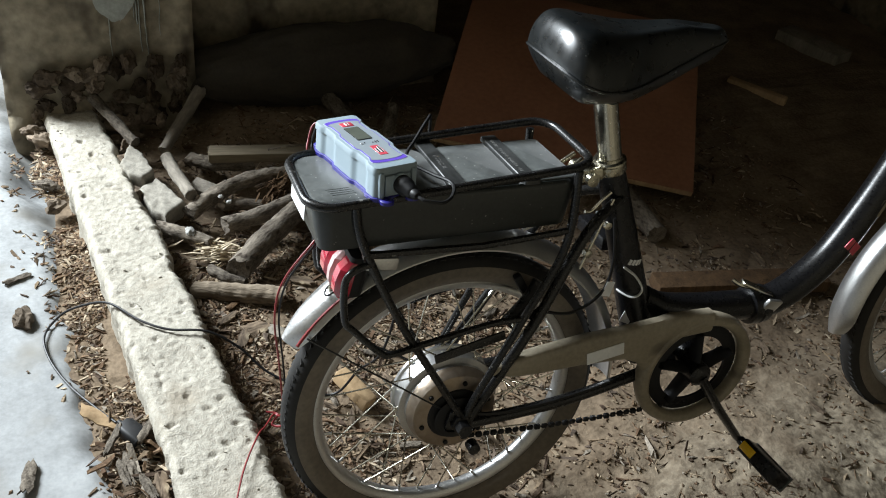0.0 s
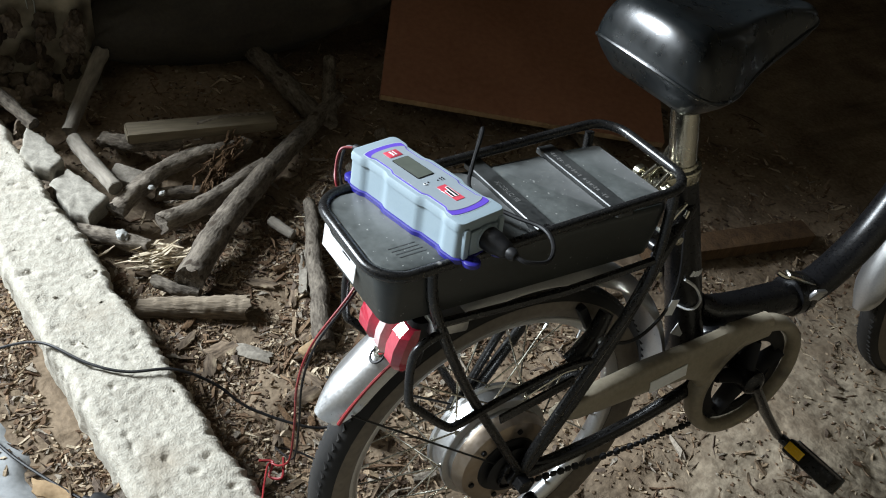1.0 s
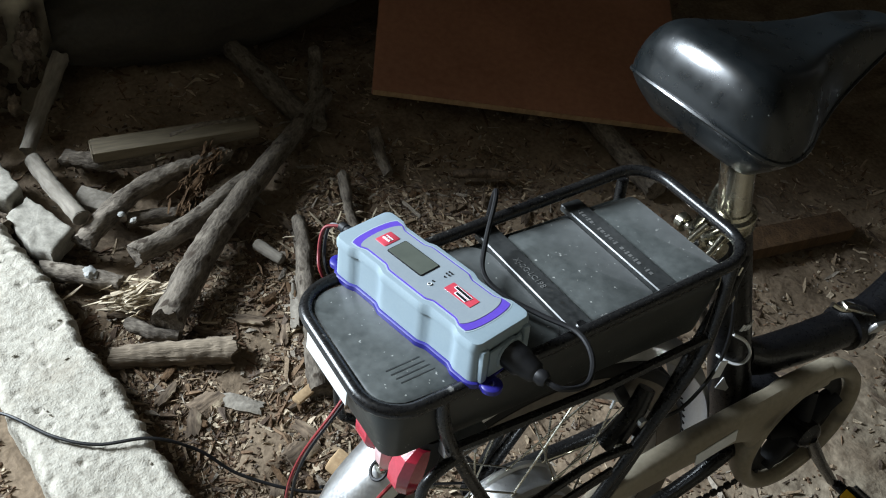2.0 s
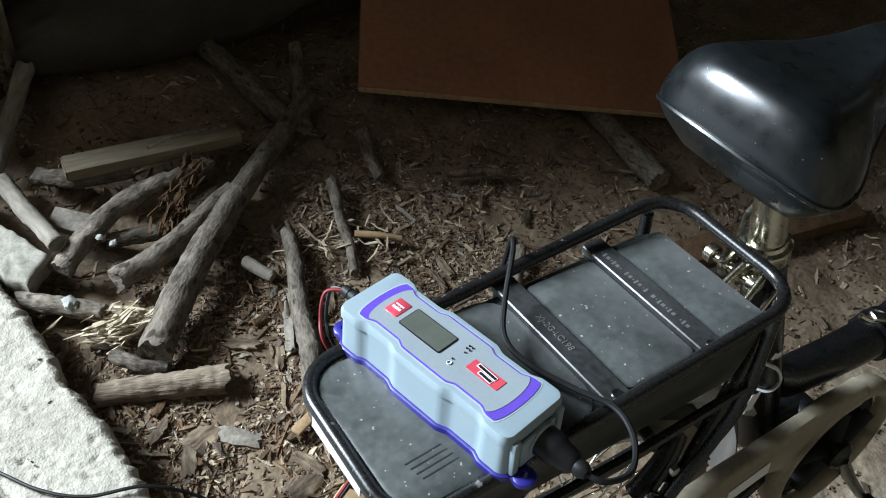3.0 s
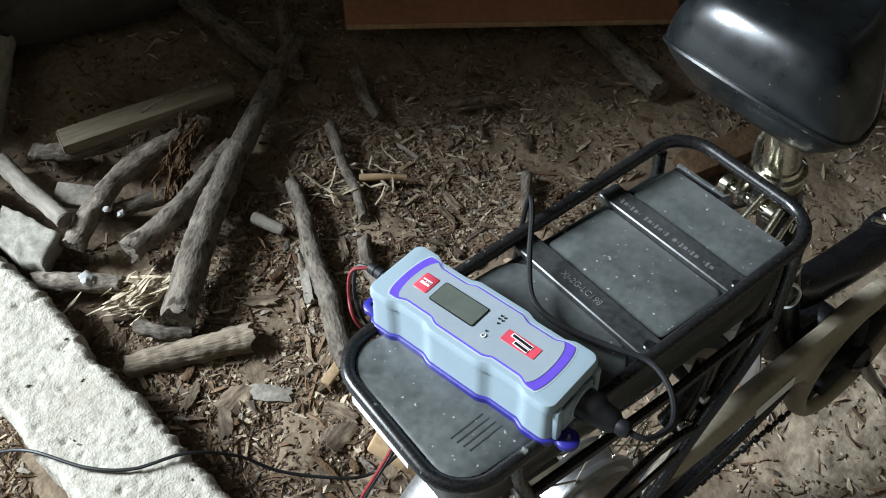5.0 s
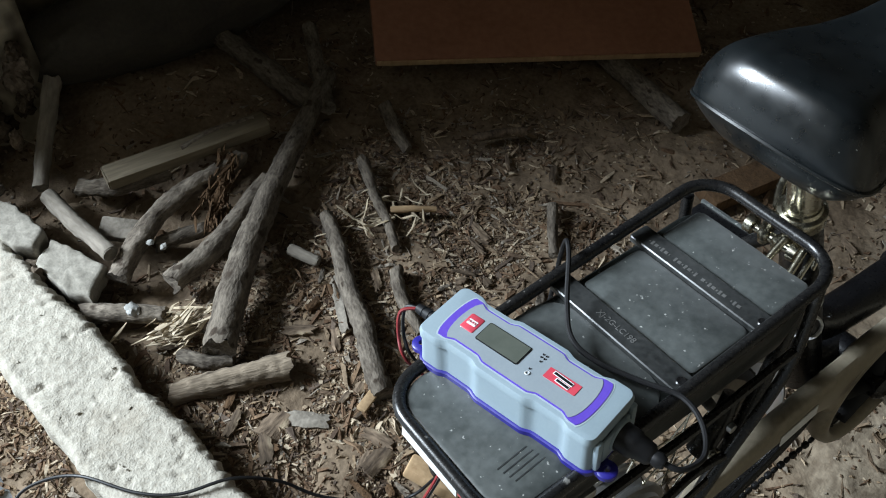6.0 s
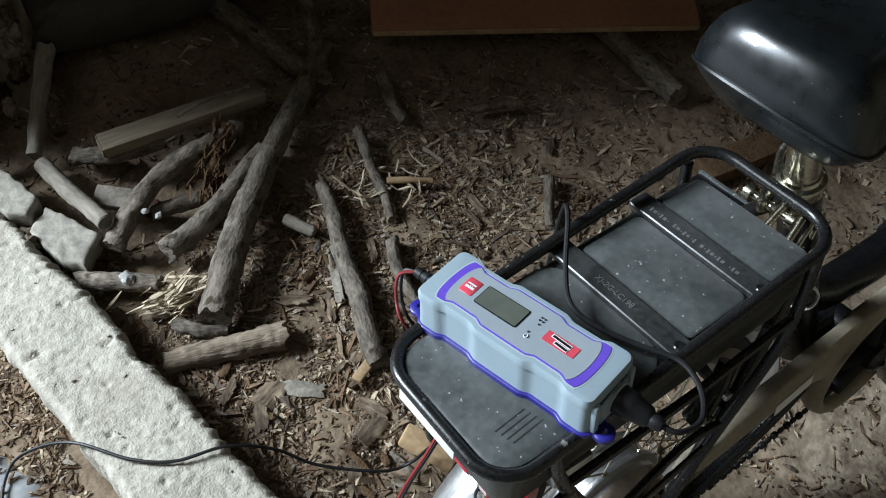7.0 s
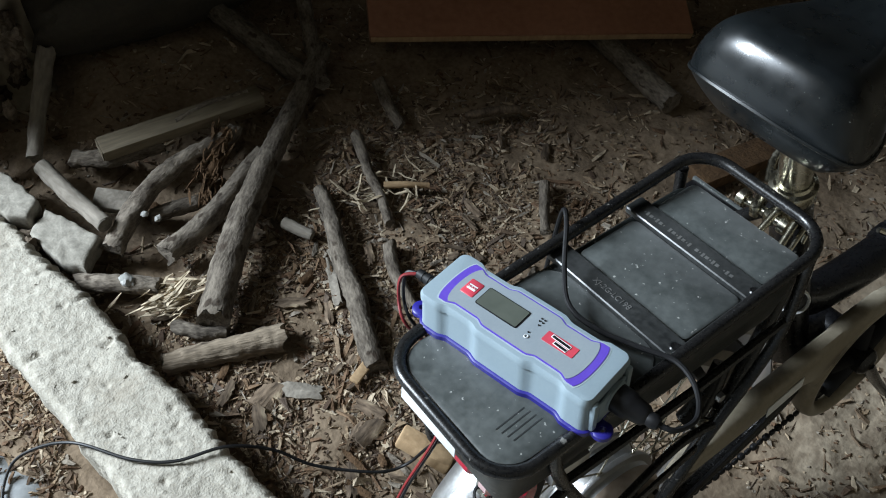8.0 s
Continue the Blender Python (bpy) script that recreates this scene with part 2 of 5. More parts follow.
# ---- shape helpers ----
def part(name, bm, mat, parent=None, label="", sharp=38, smooth=True):
    me = bpy.data.meshes.new(name)
    bmesh.ops.recalc_face_normals(bm, faces=bm.faces)
    bm.to_mesh(me)
    bm.free()
    me.materials.append(mat)
    if smooth:
        me.polygons.foreach_set("use_smooth", [True] * len(me.polygons))
        me.set_sharp_from_angle(angle=radians(sharp))
    ob = new(name, me)
    if parent:
        ob.parent = parent
    if label:
        ob["label"] = label
    return ob


def grid_object(name, verts, faces, mat, smooth=True):
    me = bpy.data.meshes.new(name)
    me.from_pydata(verts, [], faces)
    me.materials.append(mat)
    if smooth:
        me.polygons.foreach_set("use_smooth", [True] * len(me.polygons))
    return new(name, me)


def curve(points, steps=8, closed=False):
    """A smooth line through the points."""
    p = [Vector(q) for q in points]
    n = len(p)
    out = []
    for i in range(n if closed else n - 1):
        if closed:
            a, b, c, d = p[i - 1], p[i], p[(i + 1) % n], p[(i + 2) % n]
        else:
            a, b, c, d = p[max(i - 1, 0)], p[i], p[i + 1], p[min(i + 2, n - 1)]
        for k in range(steps):
            t = k / steps
            out.append(0.5 * (2 * b + (c - a) * t + (2 * a - 5 * b + 4 * c - d) * t * t + (3 * b - a - 3 * c + d) * t ** 3))
    if not closed:
        out.append(p[-1])
    return out


def sweep(bm, pts, r, segs=10, closed=False, flat=1.0, rough=0.0, seed=0.0):
    """A tube along pts; r a number or a function of 0..1; flat squeezes it."""
    pts = [Vector(q) for q in pts]
    n = len(pts)
    rings, up = [], None
    for i, p in enumerate(pts):
        a = pts[i - 1] if (i or closed) else p
        b = pts[(i + 1) % n] if (i < n - 1 or closed) else p
        d = (b - a).normalized()
        if up is None:
            up = d.cross(Vector((0, 0, 1)) if abs(d.z) < 0.9 else Vector((1, 0, 0))).normalized()
        up = (up - d * up.dot(d)).normalized()
        side = d.cross(up)
        rad = r(i / max(n - 1, 1)) if callable(r) else r
        ring = []
        for k in range(segs):
            ang = 2 * math.pi * k / segs
            v = up * math.cos(ang) + side * math.sin(ang) * flat
            q = p + v * rad
            if rough:
                q += v * rad * rough * (noise.noise(q * 28 + Vector((seed, 0, 0))) + 0.7 * noise.noise(q * 80 + Vector((0, seed, 0))) + 0.4 * noise.noise(q * 210 + Vector((seed, seed, 0))) + 0.35 * noise.noise(Vector((q.x * 120, q.y * 120, q.z * 22 + seed))) + 1.2 * max(0, noise.noise(q * 22 + Vector((0, 0, seed * 3))) - 0.35))
            ring.append(bm.verts.new(q))
        rings.append(ring)
    m = len(rings)
    for i in range(m if closed else m - 1):
        a, b = rings[i], rings[(i + 1) % m]
        for k in range(segs):
            bm.faces.new((a[k], a[(k + 1) % segs], b[(k + 1) % segs], b[k]))
    if not closed:
        bm.faces.new(rings[0])
        bm.faces.new(rings[-1])
    return bm


def tube(pts, r, segs=10, closed=False, flat=1.0):
    return sweep(bmesh.new(), pts, r, segs, closed, flat)


def turned(profile, segs=32, axis="y", centre=(0, 0, 0), closed=False):
    """A lathe: profile is (distance from axis, place along axis)."""
    bm = bmesh.new()
    rings = []
    c = Vector(centre)
    for rad, h in profile:
        ring = []
        for k in range(segs):
            a = 2 * math.pi * k / segs
            x, z = rad * math.cos(a), rad * math.sin(a)
            q = {"y": (x, h, z), "z": (x, z, h), "x": (h, x, z)}[axis]
            ring.append(bm.verts.new(c + Vector(q)))
        rings.append(ring)
    m = len(rings)
    for i in range(m if closed else m - 1):
        a, b = rings[i], rings[(i + 1) % m]
        for k in range(segs):
            bm.faces.new((a[k], a[(k + 1) % segs], b[(k + 1) % segs], b[k]))
    if not closed:
        bm.faces.new(rings[0])
        bm.faces.new(rings[-1])
    return bm


def box(size, m=None, bevel=0.002, segs=2):
    bm = bmesh.new()
    bmesh.ops.create_cube(bm, size=1)
    bmesh.ops.scale(bm, vec=size, verts=bm.verts)
    if bevel:
        bmesh.ops.bevel(bm, geom=bm.edges[:], offset=bevel, segments=segs, affect="EDGES", profile=0.5)
    if m is not None:
        bmesh.ops.transform(bm, matrix=m, verts=bm.verts)
    return bm


def prism(rings):
    """A solid from outlines, lowest first; each is a list of 3D points of equal length."""
    bm = bmesh.new()
    made = [[bm.verts.new(p) for p in ring] for ring in rings]
    n = len(made[0])
    for a, b in zip(made, made[1:]):
        for k in range(n):
            bm.faces.new((a[k], a[(k + 1) % n], b[(k + 1) % n], b[k]))
    bm.faces.new(made[0])
    bm.faces.new(made[-1])
    return bm


def inset(outline, d):
    """A flat outline (counter-clockwise) moved inwards by d."""
    n = len(outline)
    out = []
    for i in range(n):
        a, b, c = (Vector(outline[(i + k) % n]) for k in (-1, 0, 1))
        e, f = (b - a).normalized(), (c - b).normalized()
        n1, n2 = Vector((-e.y, e.x)), Vector((-f.y, f.x))
        w = (n1 + n2)
        w = w / max(w.dot(n1), 0.35)
        out.append(b + w * d)
    return out


def rounded(w, h, r, k=6):
    """A rectangle outline with round corners."""
    out = []
    for cx, cy, a0 in ((w / 2 - r, h / 2 - r, 0), (-w / 2 + r, h / 2 - r, 90), (-w / 2 + r, -h / 2 + r, 180), (w / 2 - r, -h / 2 + r, 270)):
        for i in range(k + 1):
            a = radians(a0 + 90 * i / k)
            out.append(Vector((cx + r * math.cos(a), cy + r * math.sin(a))))
    return out


def lift(outline, z, m=None):
    pts = [Vector((p[0], p[1], z)) for p in outline]
    return [m @ p for p in pts] if m is not None else pts


def thing(name, label, category, m=None, group="", kind=""):
    e = new(name)
    e.empty_display_size = 0.05
    if m is not None:
        e.matrix_world = m
    return tagged(e, label, category, group, kind)


def smoothstep(a, b, x):
    t = min(max((x - a) / (b - a), 0), 1)
    return t * t * (3 - 2 * t)


# ---- ground heights and the line of the kerb ----
def kerb_inner(y):
    return -0.237 - 0.165 * y


def kerb_outer(y):
    return -0.383 - 0.149 * y


def ground_z(x, y):
    z = -0.034
    z += 0.055 * math.exp(-((x + 0.02) ** 2 + (y - 1.22) ** 2) / 0.09)
    z += 0.03 * smoothstep(0.75, 1.2, y) * smoothstep(0.2, 0.6, x)
    z -= 0.022 * math.exp(-(x * x + y * y) / 0.05)
    z -= 0.045 * math.exp(-((x + 0.11) ** 2 / 0.022 + (y - 0.90) ** 2 / 0.016))
    z += 0.022 * smoothstep(0.3, 0.7, x) * smoothstep(0.3, -0.1, y)
    p = Vector((x, y, 0))
    z += 0.010 * noise.noise(p * 6) + 0.006 * noise.noise(p * 19) + 0.0035 * noise.noise(p * 55)
    return z


def axis_points(lo, hi, fine_lo, fine_hi, fine, coarse):
    a = np.arange(fine_lo, fine_hi, fine)
    return np.concatenate([np.arange(lo, fine_lo, coarse), a, np.arange(fine_hi, hi + coarse, coarse)])


def height_sheet(name, xs, ys, zf, mat):
    nx, ny = len(xs), len(ys)
    verts = [(float(x), float(y), zf(float(x), float(y))) for y in ys for x in xs]
    faces = [(j * nx + i, j * nx + i + 1, (j + 1) * nx + i + 1, (j + 1) * nx + i) for j in range(ny - 1) for i in range(nx - 1)]
    return grid_object(name, verts, faces, mat)


# ---- the setting ----
ground = height_sheet("ground", axis_points(-0.56, 2.3, -0.56, 1.1, 0.008, 0.06), axis_points(-1.6, 2.3, -0.25, 1.35, 0.008, 0.06), ground_z, DIRT)
tagged(ground, "brown trodden dirt floor strewn with wood crumbs", "dirt floor", kind="structure")


def slab_z(x, y):
    z = -0.021 + 0.0025 * noise.noise(Vector((x * 5, y * 5, 3))) + 0.003 * noise.noise(Vector((x * 45, y * 45, 9))) * smoothstep(-0.75, -0.5, x)
    edge = kerb_outer(y) - 0.085 + 0.05 * noise.noise(Vector((y * 5, 1.5, 0))) + 0.02 * noise.noise(Vector((y * 22, 7.5, 0)))
    return z - 0.05 * smoothstep(edge - 0.02, edge + 0.075, x)


slab = height_sheet("floor_slab", axis_points(-9, -0.26, -0.9, -0.3, 0.01, 0.5), axis_points(-6, 9, -0.3, 1.5, 0.012, 0.5), slab_z, SLAB)
tagged(slab, "pale smooth concrete floor with scattered crumbs", "concrete floor", kind="structure")


def kerb_mesh():
    verts, faces = [], []
    ys = list(np.arange(-2.4, -0.3, 0.1)) + list(np.arange(-0.3, 1.30, 0.0036))
    prof = [(0.0, -0.09)] + [(0.0, -0.07 + 0.022 * k) for k in range(5)] + [(k / 42, None) for k in range(43)] + [(1.0, 0.02 - 0.022 * k) for k in range(5)] + [(1.0, -0.09)]
    for y in ys:
        xi, xo = kerb_inner(y), kerb_outer(y)
        chip = 0.004 + 0.008 * noise.noise(Vector((y * 9, 0, 4))) + 0.006 * noise.noise(Vector((y * 34, 2, 0))) + 0.005 * noise.noise(Vector((y * 90, 5, 0))) + 0.003 * noise.noise(Vector((y * 210, 1, 0)))
        broken = -0.012 * smoothstep(0.80, 0.9, y) * (0.6 + 0.8 * noise.noise(Vector((y * 14, 9, 0))))
        out = 0.006 * noise.noise(Vector((y * 16, 0, 8))) + 0.003 * noise.noise(Vector((y * 60, 0, 2)))
        for u, z in prof:
            lo, hi = xo + out, xi + chip + broken
            x = lo + (hi - lo) * u
            p = Vector((x, y, 0))
            if z is None:
                pit = max(0, noise.noise(p * 52 + Vector((0, 0, 3))) - 0.36) + 0.25 * max(0, noise.noise(p * 120 + Vector((5, 0, 3))) - 0.34)
                z = 0.046 + 0.004 * noise.noise(p * 11) + 0.0016 * noise.noise(p * 30) + 0.0013 * noise.noise(p * 90) - 0.0012 * abs(noise.noise(p * 160)) + 0.0005 * noise.noise(p * 260) - 0.016 * pit
                z -= 0.016 * max(0, 1 - u * 12) ** 2 + 0.014 * max(0, 1 - (1 - u) * 9) ** 2
            else:
                x += 0.006 * noise.noise(Vector((x * 30, y * 30, z * 40))) - (0.004 if u > 0.5 else -0.004) * (0.05 - z) * 4
            verts.append((x, y, z))
    n = len(prof)
    for j in range(len(ys) - 1):
        for i in range(n - 1):
            faces.append((j * n + i, j * n + i + 1, (j + 1) * n + i + 1, (j + 1) * n + i))
    return grid_object("kerb", verts, faces, CONCRETE)


tagged(kerb_mesh(), "rough pale concrete threshold kerb with a crumbled edge", "kerb", kind="structure")


def wall(name, size, at, mat, label, turn=0):
    ob = part(name, box(size, None, 0.012), mat)
    ob.matrix_world = pose(*at, 0, 0, turn)
    return tagged(ob, label, "wall", kind="structure")


def rough_wall(name, x0, x1, y, z0, z1, thick, step, label):
    """A wall along x whose face towards -y is uneven."""
    xs, zs = np.arange(x0, x1 + step / 2, step), np.arange(z0, z1 + step / 2, step)
    nx, nz = len(xs), len(zs)
    verts = []
    for z in zs:
        for x in xs:
            p = Vector((x, 0, z))
            d = 0.012 * noise.noise(p * 4) + 0.006 * noise.noise(p * 15) + 0.003 * noise.noise(p * 50)
            low = smoothstep(0.16, -0.02, z)
            d -= low * (0.03 + 0.03 * noise.noise(p * 18))
            e = 0.012 * noise.noise(Vector((3, z * 9, 0))) * (1 if x < x0 + step / 2 else 0)
            verts.append((float(x) + e, y + d, float(z)))
    for z in zs:
        for x in xs:
            verts.append((float(x), y + thick, float(z)))
    o = nx * nz
    faces = []
    for j in range(nz - 1):
        for i in range(nx - 1):
            a = j * nx + i
            faces.append((a, a + 1, a + nx + 1, a + nx))
            faces.append((o + a, o + a + nx, o + a + nx + 1, o + a + 1))
        faces.append((j * nx, (j + 1) * nx, o + (j + 1) * nx, o + j * nx))
        k = nx - 1
        faces.append((j * nx + k, o + j * nx + k, o + (j + 1) * nx + k, (j + 1) * nx + k))
    ob = grid_object(name, verts, faces, PLASTER)
    return tagged(ob, label, "wall", kind="structure")


rough_wall("wall_pier", -0.645, -0.21, 1.27, -0.08, 2.4, 1.0, 0.015, "damp stained plaster wall end beside the opening")
rough_wall("wall_back", -0.205, 0.47, 1.42, -0.08, 2.4, 0.2, 0.02, "damp stained plaster wall behind the firewood")
wall("wall_north", (3.4, 0.2, 2.6), (1.0, 2.3, 1.2), PLASTER, "dark bare masonry wall in deep shade")
wall("wall_east", (0.2, 4.2, 2.6), (2.4, 0.3, 1.2), PLASTER, "dark bare masonry wall in deep shade")
wall("wall_south", (3.0, 0.2, 2.6), (1.3, -1.6, 1.2), PLASTER, "dark bare masonry wall in deep shade")
wall("wall_west", (0.25, 1.2, 2.6), (0.05, -2.1, 1.2), PLASTER, "dark bare masonry wall beside the opening", 9)
wall("lintel", (0.3, 3.2, 0.5), (-0.3, 0.2, 2.25), PLASTER, "bare masonry lintel above the wide opening", 9)
# unseen walls and ceiling added outside to cut stray light round the daylight lamp
wall("unseen_wall_west", (0.2, 4.2, 3.2), (-3.7, -0.85, 1.5), PLASTER, "unseen bare masonry wall added to block stray daylight")
wall("unseen_wall_north", (0.9, 0.2, 3.2), (-1.05, 3.97, 1.5), PLASTER, "unseen bare masonry wall added to block stray daylight")
wall("unseen_wall_south", (3.7, 0.2, 3.2), (-1.8, -2.85, 1.5), PLASTER, "unseen bare masonry wall added to block stray daylight")
wall("unseen_wall_east", (0.2, 1.9, 3.2), (-0.76, 3.2, 1.5), PLASTER, "unseen bare masonry wall added to block stray daylight")
for side in (-1, 1):
    wall("lamp_surround_side", (1.3, 0.2, 3.2), (-2.46 + side * 0.804, 2.6 + side * 0.957, 1.5), PLASTER, "unseen masonry added beside the daylight lamp", 49.5)
wall("lamp_surround_below", (1.2, 0.2, 0.95), (-2.46, 2.6, 0.4), PLASTER, "unseen masonry added under the daylight lamp", 49.5)
wall("lamp_surround_above", (1.2, 0.2, 0.2), (-2.46, 2.6, 3.0), PLASTER, "unseen masonry added above the daylight lamp", 49.5)
roof_blocker = part("ceiling_forecourt", box((3.5, 7.0, 0.12), pose(-2.2, 0.6, 3.12), 0.01), GREYWOOD)
tagged(roof_blocker, "unseen dark boarded ceiling added to keep out the sky", "ceiling", kind="structure")
wall("unseen_wall_above", (0.24, 5.0, 0.8), (-0.42, 0.0, 2.86), PLASTER, "unseen bare masonry added above the wide opening to keep out the sky", 9)
ceil = part("ceiling", box((3.2, 4.2, 0.12), pose(1.05, 0.3, 2.5), 0.01), GREYWOOD)
tagged(ceil, "dark boarded shed ceiling", "ceiling", kind="structure")


def drip(x, z0, z1, w, seed):
    """A run of whitewash down the wall."""
    pts = [Vector((x + 0.004 * noise.noise(Vector((z * 25, seed, 0))), 1.266 + 0.012 * noise.noise(Vector((x, 0, z)) * 4) + 0.006 * noise.noise(Vector((x, 0, z)) * 15) + 0.003 * noise.noise(Vector((x, 0, z)) * 50), z)) for z in np.linspace(z0, z1, 14)]
    bm = tube(pts, lambda t: w * (1 - 0.55 * t), 8, flat=0.35)
    ob = part("whitewash_run", bm, LIME)
    return tagged(ob, "dried whitewash run on the plaster wall", "paint run", group="whitewash runs", kind="structure")


# ---- the bicycle: its own frame has x forward, y to its left, z up from the rear tyre's foot ----
bike = thing("folding_bicycle", "dusty black folding electric bicycle with silver mudguards, leaning on its stand", "bicycle", pose(0, 0, -0.053, -8.5, 0, 0))


def wheel(name, cx, motor, turn=0):
    w = new(name)
    w.empty_display_size = 0.05
    w.parent = bike
    w.matrix_local = pose(cx, 0, 0.25, 0, 0, turn)
    tyre = [(0.2035, -0.0125), (0.210, -0.0185), (0.222, -0.0235), (0.234, -0.0215), (0.2425, -0.0155), (0.2475, -0.007), (0.2485, 0.0),
            (0.2475, 0.007), (0.2425, 0.0155), (0.234, 0.0215), (0.222, 0.0235), (0.210, 0.0185), (0.2035, 0.0125)]
    t = part("tyre", turned(tyre, 96, closed=True), RUBBER, w)
    part("sidewall", turned([(0.2045, -0.0135), (0.2105, -0.0195), (0.222, -0.0245), (0.233, -0.0227), (0.232, -0.0215), (0.222, -0.0232), (0.2115, -0.0186), (0.2055, -0.0128)], 96, closed=True), SIDEWALL, t, "dusty brown sidewall band")
    tread = bmesh.new()
    for k in range(90):
        a = 2 * math.pi * k / 110
        for sgn in (-1, 1):
            m = pose(0, 0, 0, 0, -math.degrees(a), 0) @ pose(0.2447, sgn * 0.0085, 0, 0, 0, 0) @ pose(0, 0, 0, sgn * 28, 0, 0) @ pose(0, 0, 0, 0, sgn * 16, 0)
            b = box((0.0022, 0.011, 0.0092), m, 0)
            me = bpy.data.meshes.new("tmp")
            b.to_mesh(me)
            b.free()
            tread.from_mesh(me)
            bpy.data.meshes.remove(me)
    part("tread", tread, RUBBER, t, "black tread blocks", smooth=False)
    part("rim", turned([(0.206, -0.0125), (0.2025, -0.0135), (0.196, -0.012), (0.1895, -0.006), (0.1885, 0.0), (0.1895, 0.006), (0.196, 0.012), (0.2025, 0.0135), (0.206, 0.0125)], 96, closed=True), SILVER, w, "dull aluminium rim")
    hub_r = 0.0765 if motor else 0.02
    if motor:
        part("hub_motor", turned([(0.012, -0.040), (0.065, -0.038), (0.0685, -0.03), (0.0695, -0.02), (0.078, -0.0185), (0.079, -0.016), (0.078, -0.012), (0.0745, -0.010), (0.0745, 0.012), (0.078, 0.014), (0.079, 0.018), (0.074, 0.022), (0.053, 0.034), (0.012, 0.038)], 72), SILVER, w, "silver hub motor")
        part("hub_cover", turned([(0.04, -0.0485), (0.058, -0.0475), (0.064, -0.045), (0.069, -0.036), (0.0698, -0.027), (0.066, -0.034), (0.04, -0.0425)], 64, closed=True), MOTOR, w, "bronze-grey motor cover ring")
        part("hub_centre", turned([(0.010, -0.056), (0.03, -0.054), (0.042, -0.0505), (0.045, -0.046), (0.010, -0.044)], 40), INK, w, "black centre cap")
        for k in range(6):
            a = 2 * math.pi * k / 6 + 0.3
            part("cover_screw", turned([(0.001, -0.051), (0.0035, -0.0505), (0.004, -0.046)], 10, centre=(0.0535 * math.cos(a), 0, 0.0535 * math.sin(a))), INK, w)
    else:
        part("hub", turned([(0.008, -0.05), (0.014, -0.048), (0.014, -0.036), (0.022, -0.034), (0.022, -0.030), (0.013, -0.027), (0.013, 0.027), (0.022, 0.03), (0.022, 0.034), (0.014, 0.036), (0.008, 0.05)], 32), SILVER, w)
    for k in range(36):
        side = -1 if k % 2 else 1
        a = 2 * math.pi * k / 36
        lean = (1 if (k // 2) % 2 else -1) * radians(34 if motor else 62)
        h = Vector((hub_r * math.cos(a + lean), side * (0.0155 if motor else 0.032), hub_r * math.sin(a + lean)))
        e = Vector((0.1895 * math.cos(a), side * 0.002, 0.1895 * math.sin(a)))
        part("spoke", tube([h, e], 0.00125, 5), CHROME, w)
        if k % 2:
            n0 = e - (e - h).normalized() * 0.012
            part("nipple", tube([n0, e], 0.0021, 6), SILVER, w)
    return w


rear = wheel("rear_wheel", 0.0, True)
front = wheel("front_wheel", 1.035, False, 0)
part("axle_nut", turned([(0.011, -0.092), (0.012, -0.09), (0.012, -0.078), (0.016, -0.0765), (0.016, -0.07), (0.006, -0.06)], 6), BLACK, rear)
part("axle_cap", turned([(0.004, -0.104), (0.009, -0.102), (0.0095, -0.088), (0.009, -0.086)], 16, centre=(0.012, 0, -0.028)), BLACK, rear)
part("sprocket", turned([(0.012, -0.062), (0.034, -0.0605), (0.036, -0.059), (0.034, -0.0575), (0.012, -0.056)], 22), INK, rear)


def mudguard(name, cx, a0, a1, r, width, label):
    bm = bmesh.new()
    rings = []
    n, m = 60, 14
    for i in range(n + 1):
        a = radians(a0 + (a1 - a0) * i / n)
        taper = 1 - 0.5 * max(0, 1 - i / 4) ** 2
        for layer in (0, 1):
            ring = []
            for k in range(m + 1):
                s = -1 + 2 * k / m
                rr = r - 0.018 * abs(s) ** 2.6 - layer * 0.0022
                ring.append(bm.verts.new((cx + rr * math.cos(a), s * width / 2 * taper, 0.25 + rr * math.sin(a))))
            rings.append(ring)
    for i in range(n):
        o0, i0, o1, i1 = rings[2 * i], rings[2 * i + 1], rings[2 * i + 2], rings[2 * i + 3]
        for k in range(m):
            bm.faces.new((o0[k], o0[k + 1], o1[k + 1], o1[k]))
            bm.faces.new((i0[k + 1], i0[k], i1[k], i1[k + 1]))
        bm.faces.new((o0[0], o1[0], i1[0], i0[0]))
        bm.faces.new((o1[m], o0[m], i0[m], i1[m]))
    for o, q in ((rings[0], rings[1]), (rings[-2], rings[-1])):
        for k in range(m):
            bm.faces.new((o[k], q[k], q[k + 1], o[k + 1]))
    return part(name, bm, SILVER, bike, label)


rear_guard = mudguard("rear_mudguard", 0.0, 149, -4, 0.284, 0.068, "scuffed silver rear mudguard")
front_guard = mudguard("front_mudguard", 1.035, 184, 40, 0.29, 0.06, "scuffed silver front mudguard")
part("stay", tube([(-0.216, -0.033, 0.412), (-0.006, -0.06, 0.256)], 0.0013, 6), BLACK, rear_guard)
part("stay", tube([(-0.216, 0.033, 0.412), (-0.006, 0.06, 0.256)], 0.0017, 6), BLACK, rear_guard)
part("guard_eyelet", tube([Vector((-0.1815 + 0.007 * math.cos(a), -0.018 + 0.009 * math.sin(a), 0.4745 + 0.006 * math.cos(a))) for a in np.linspace(0, 6.1, 18)], 0.0016, 6), INK, rear_guard)

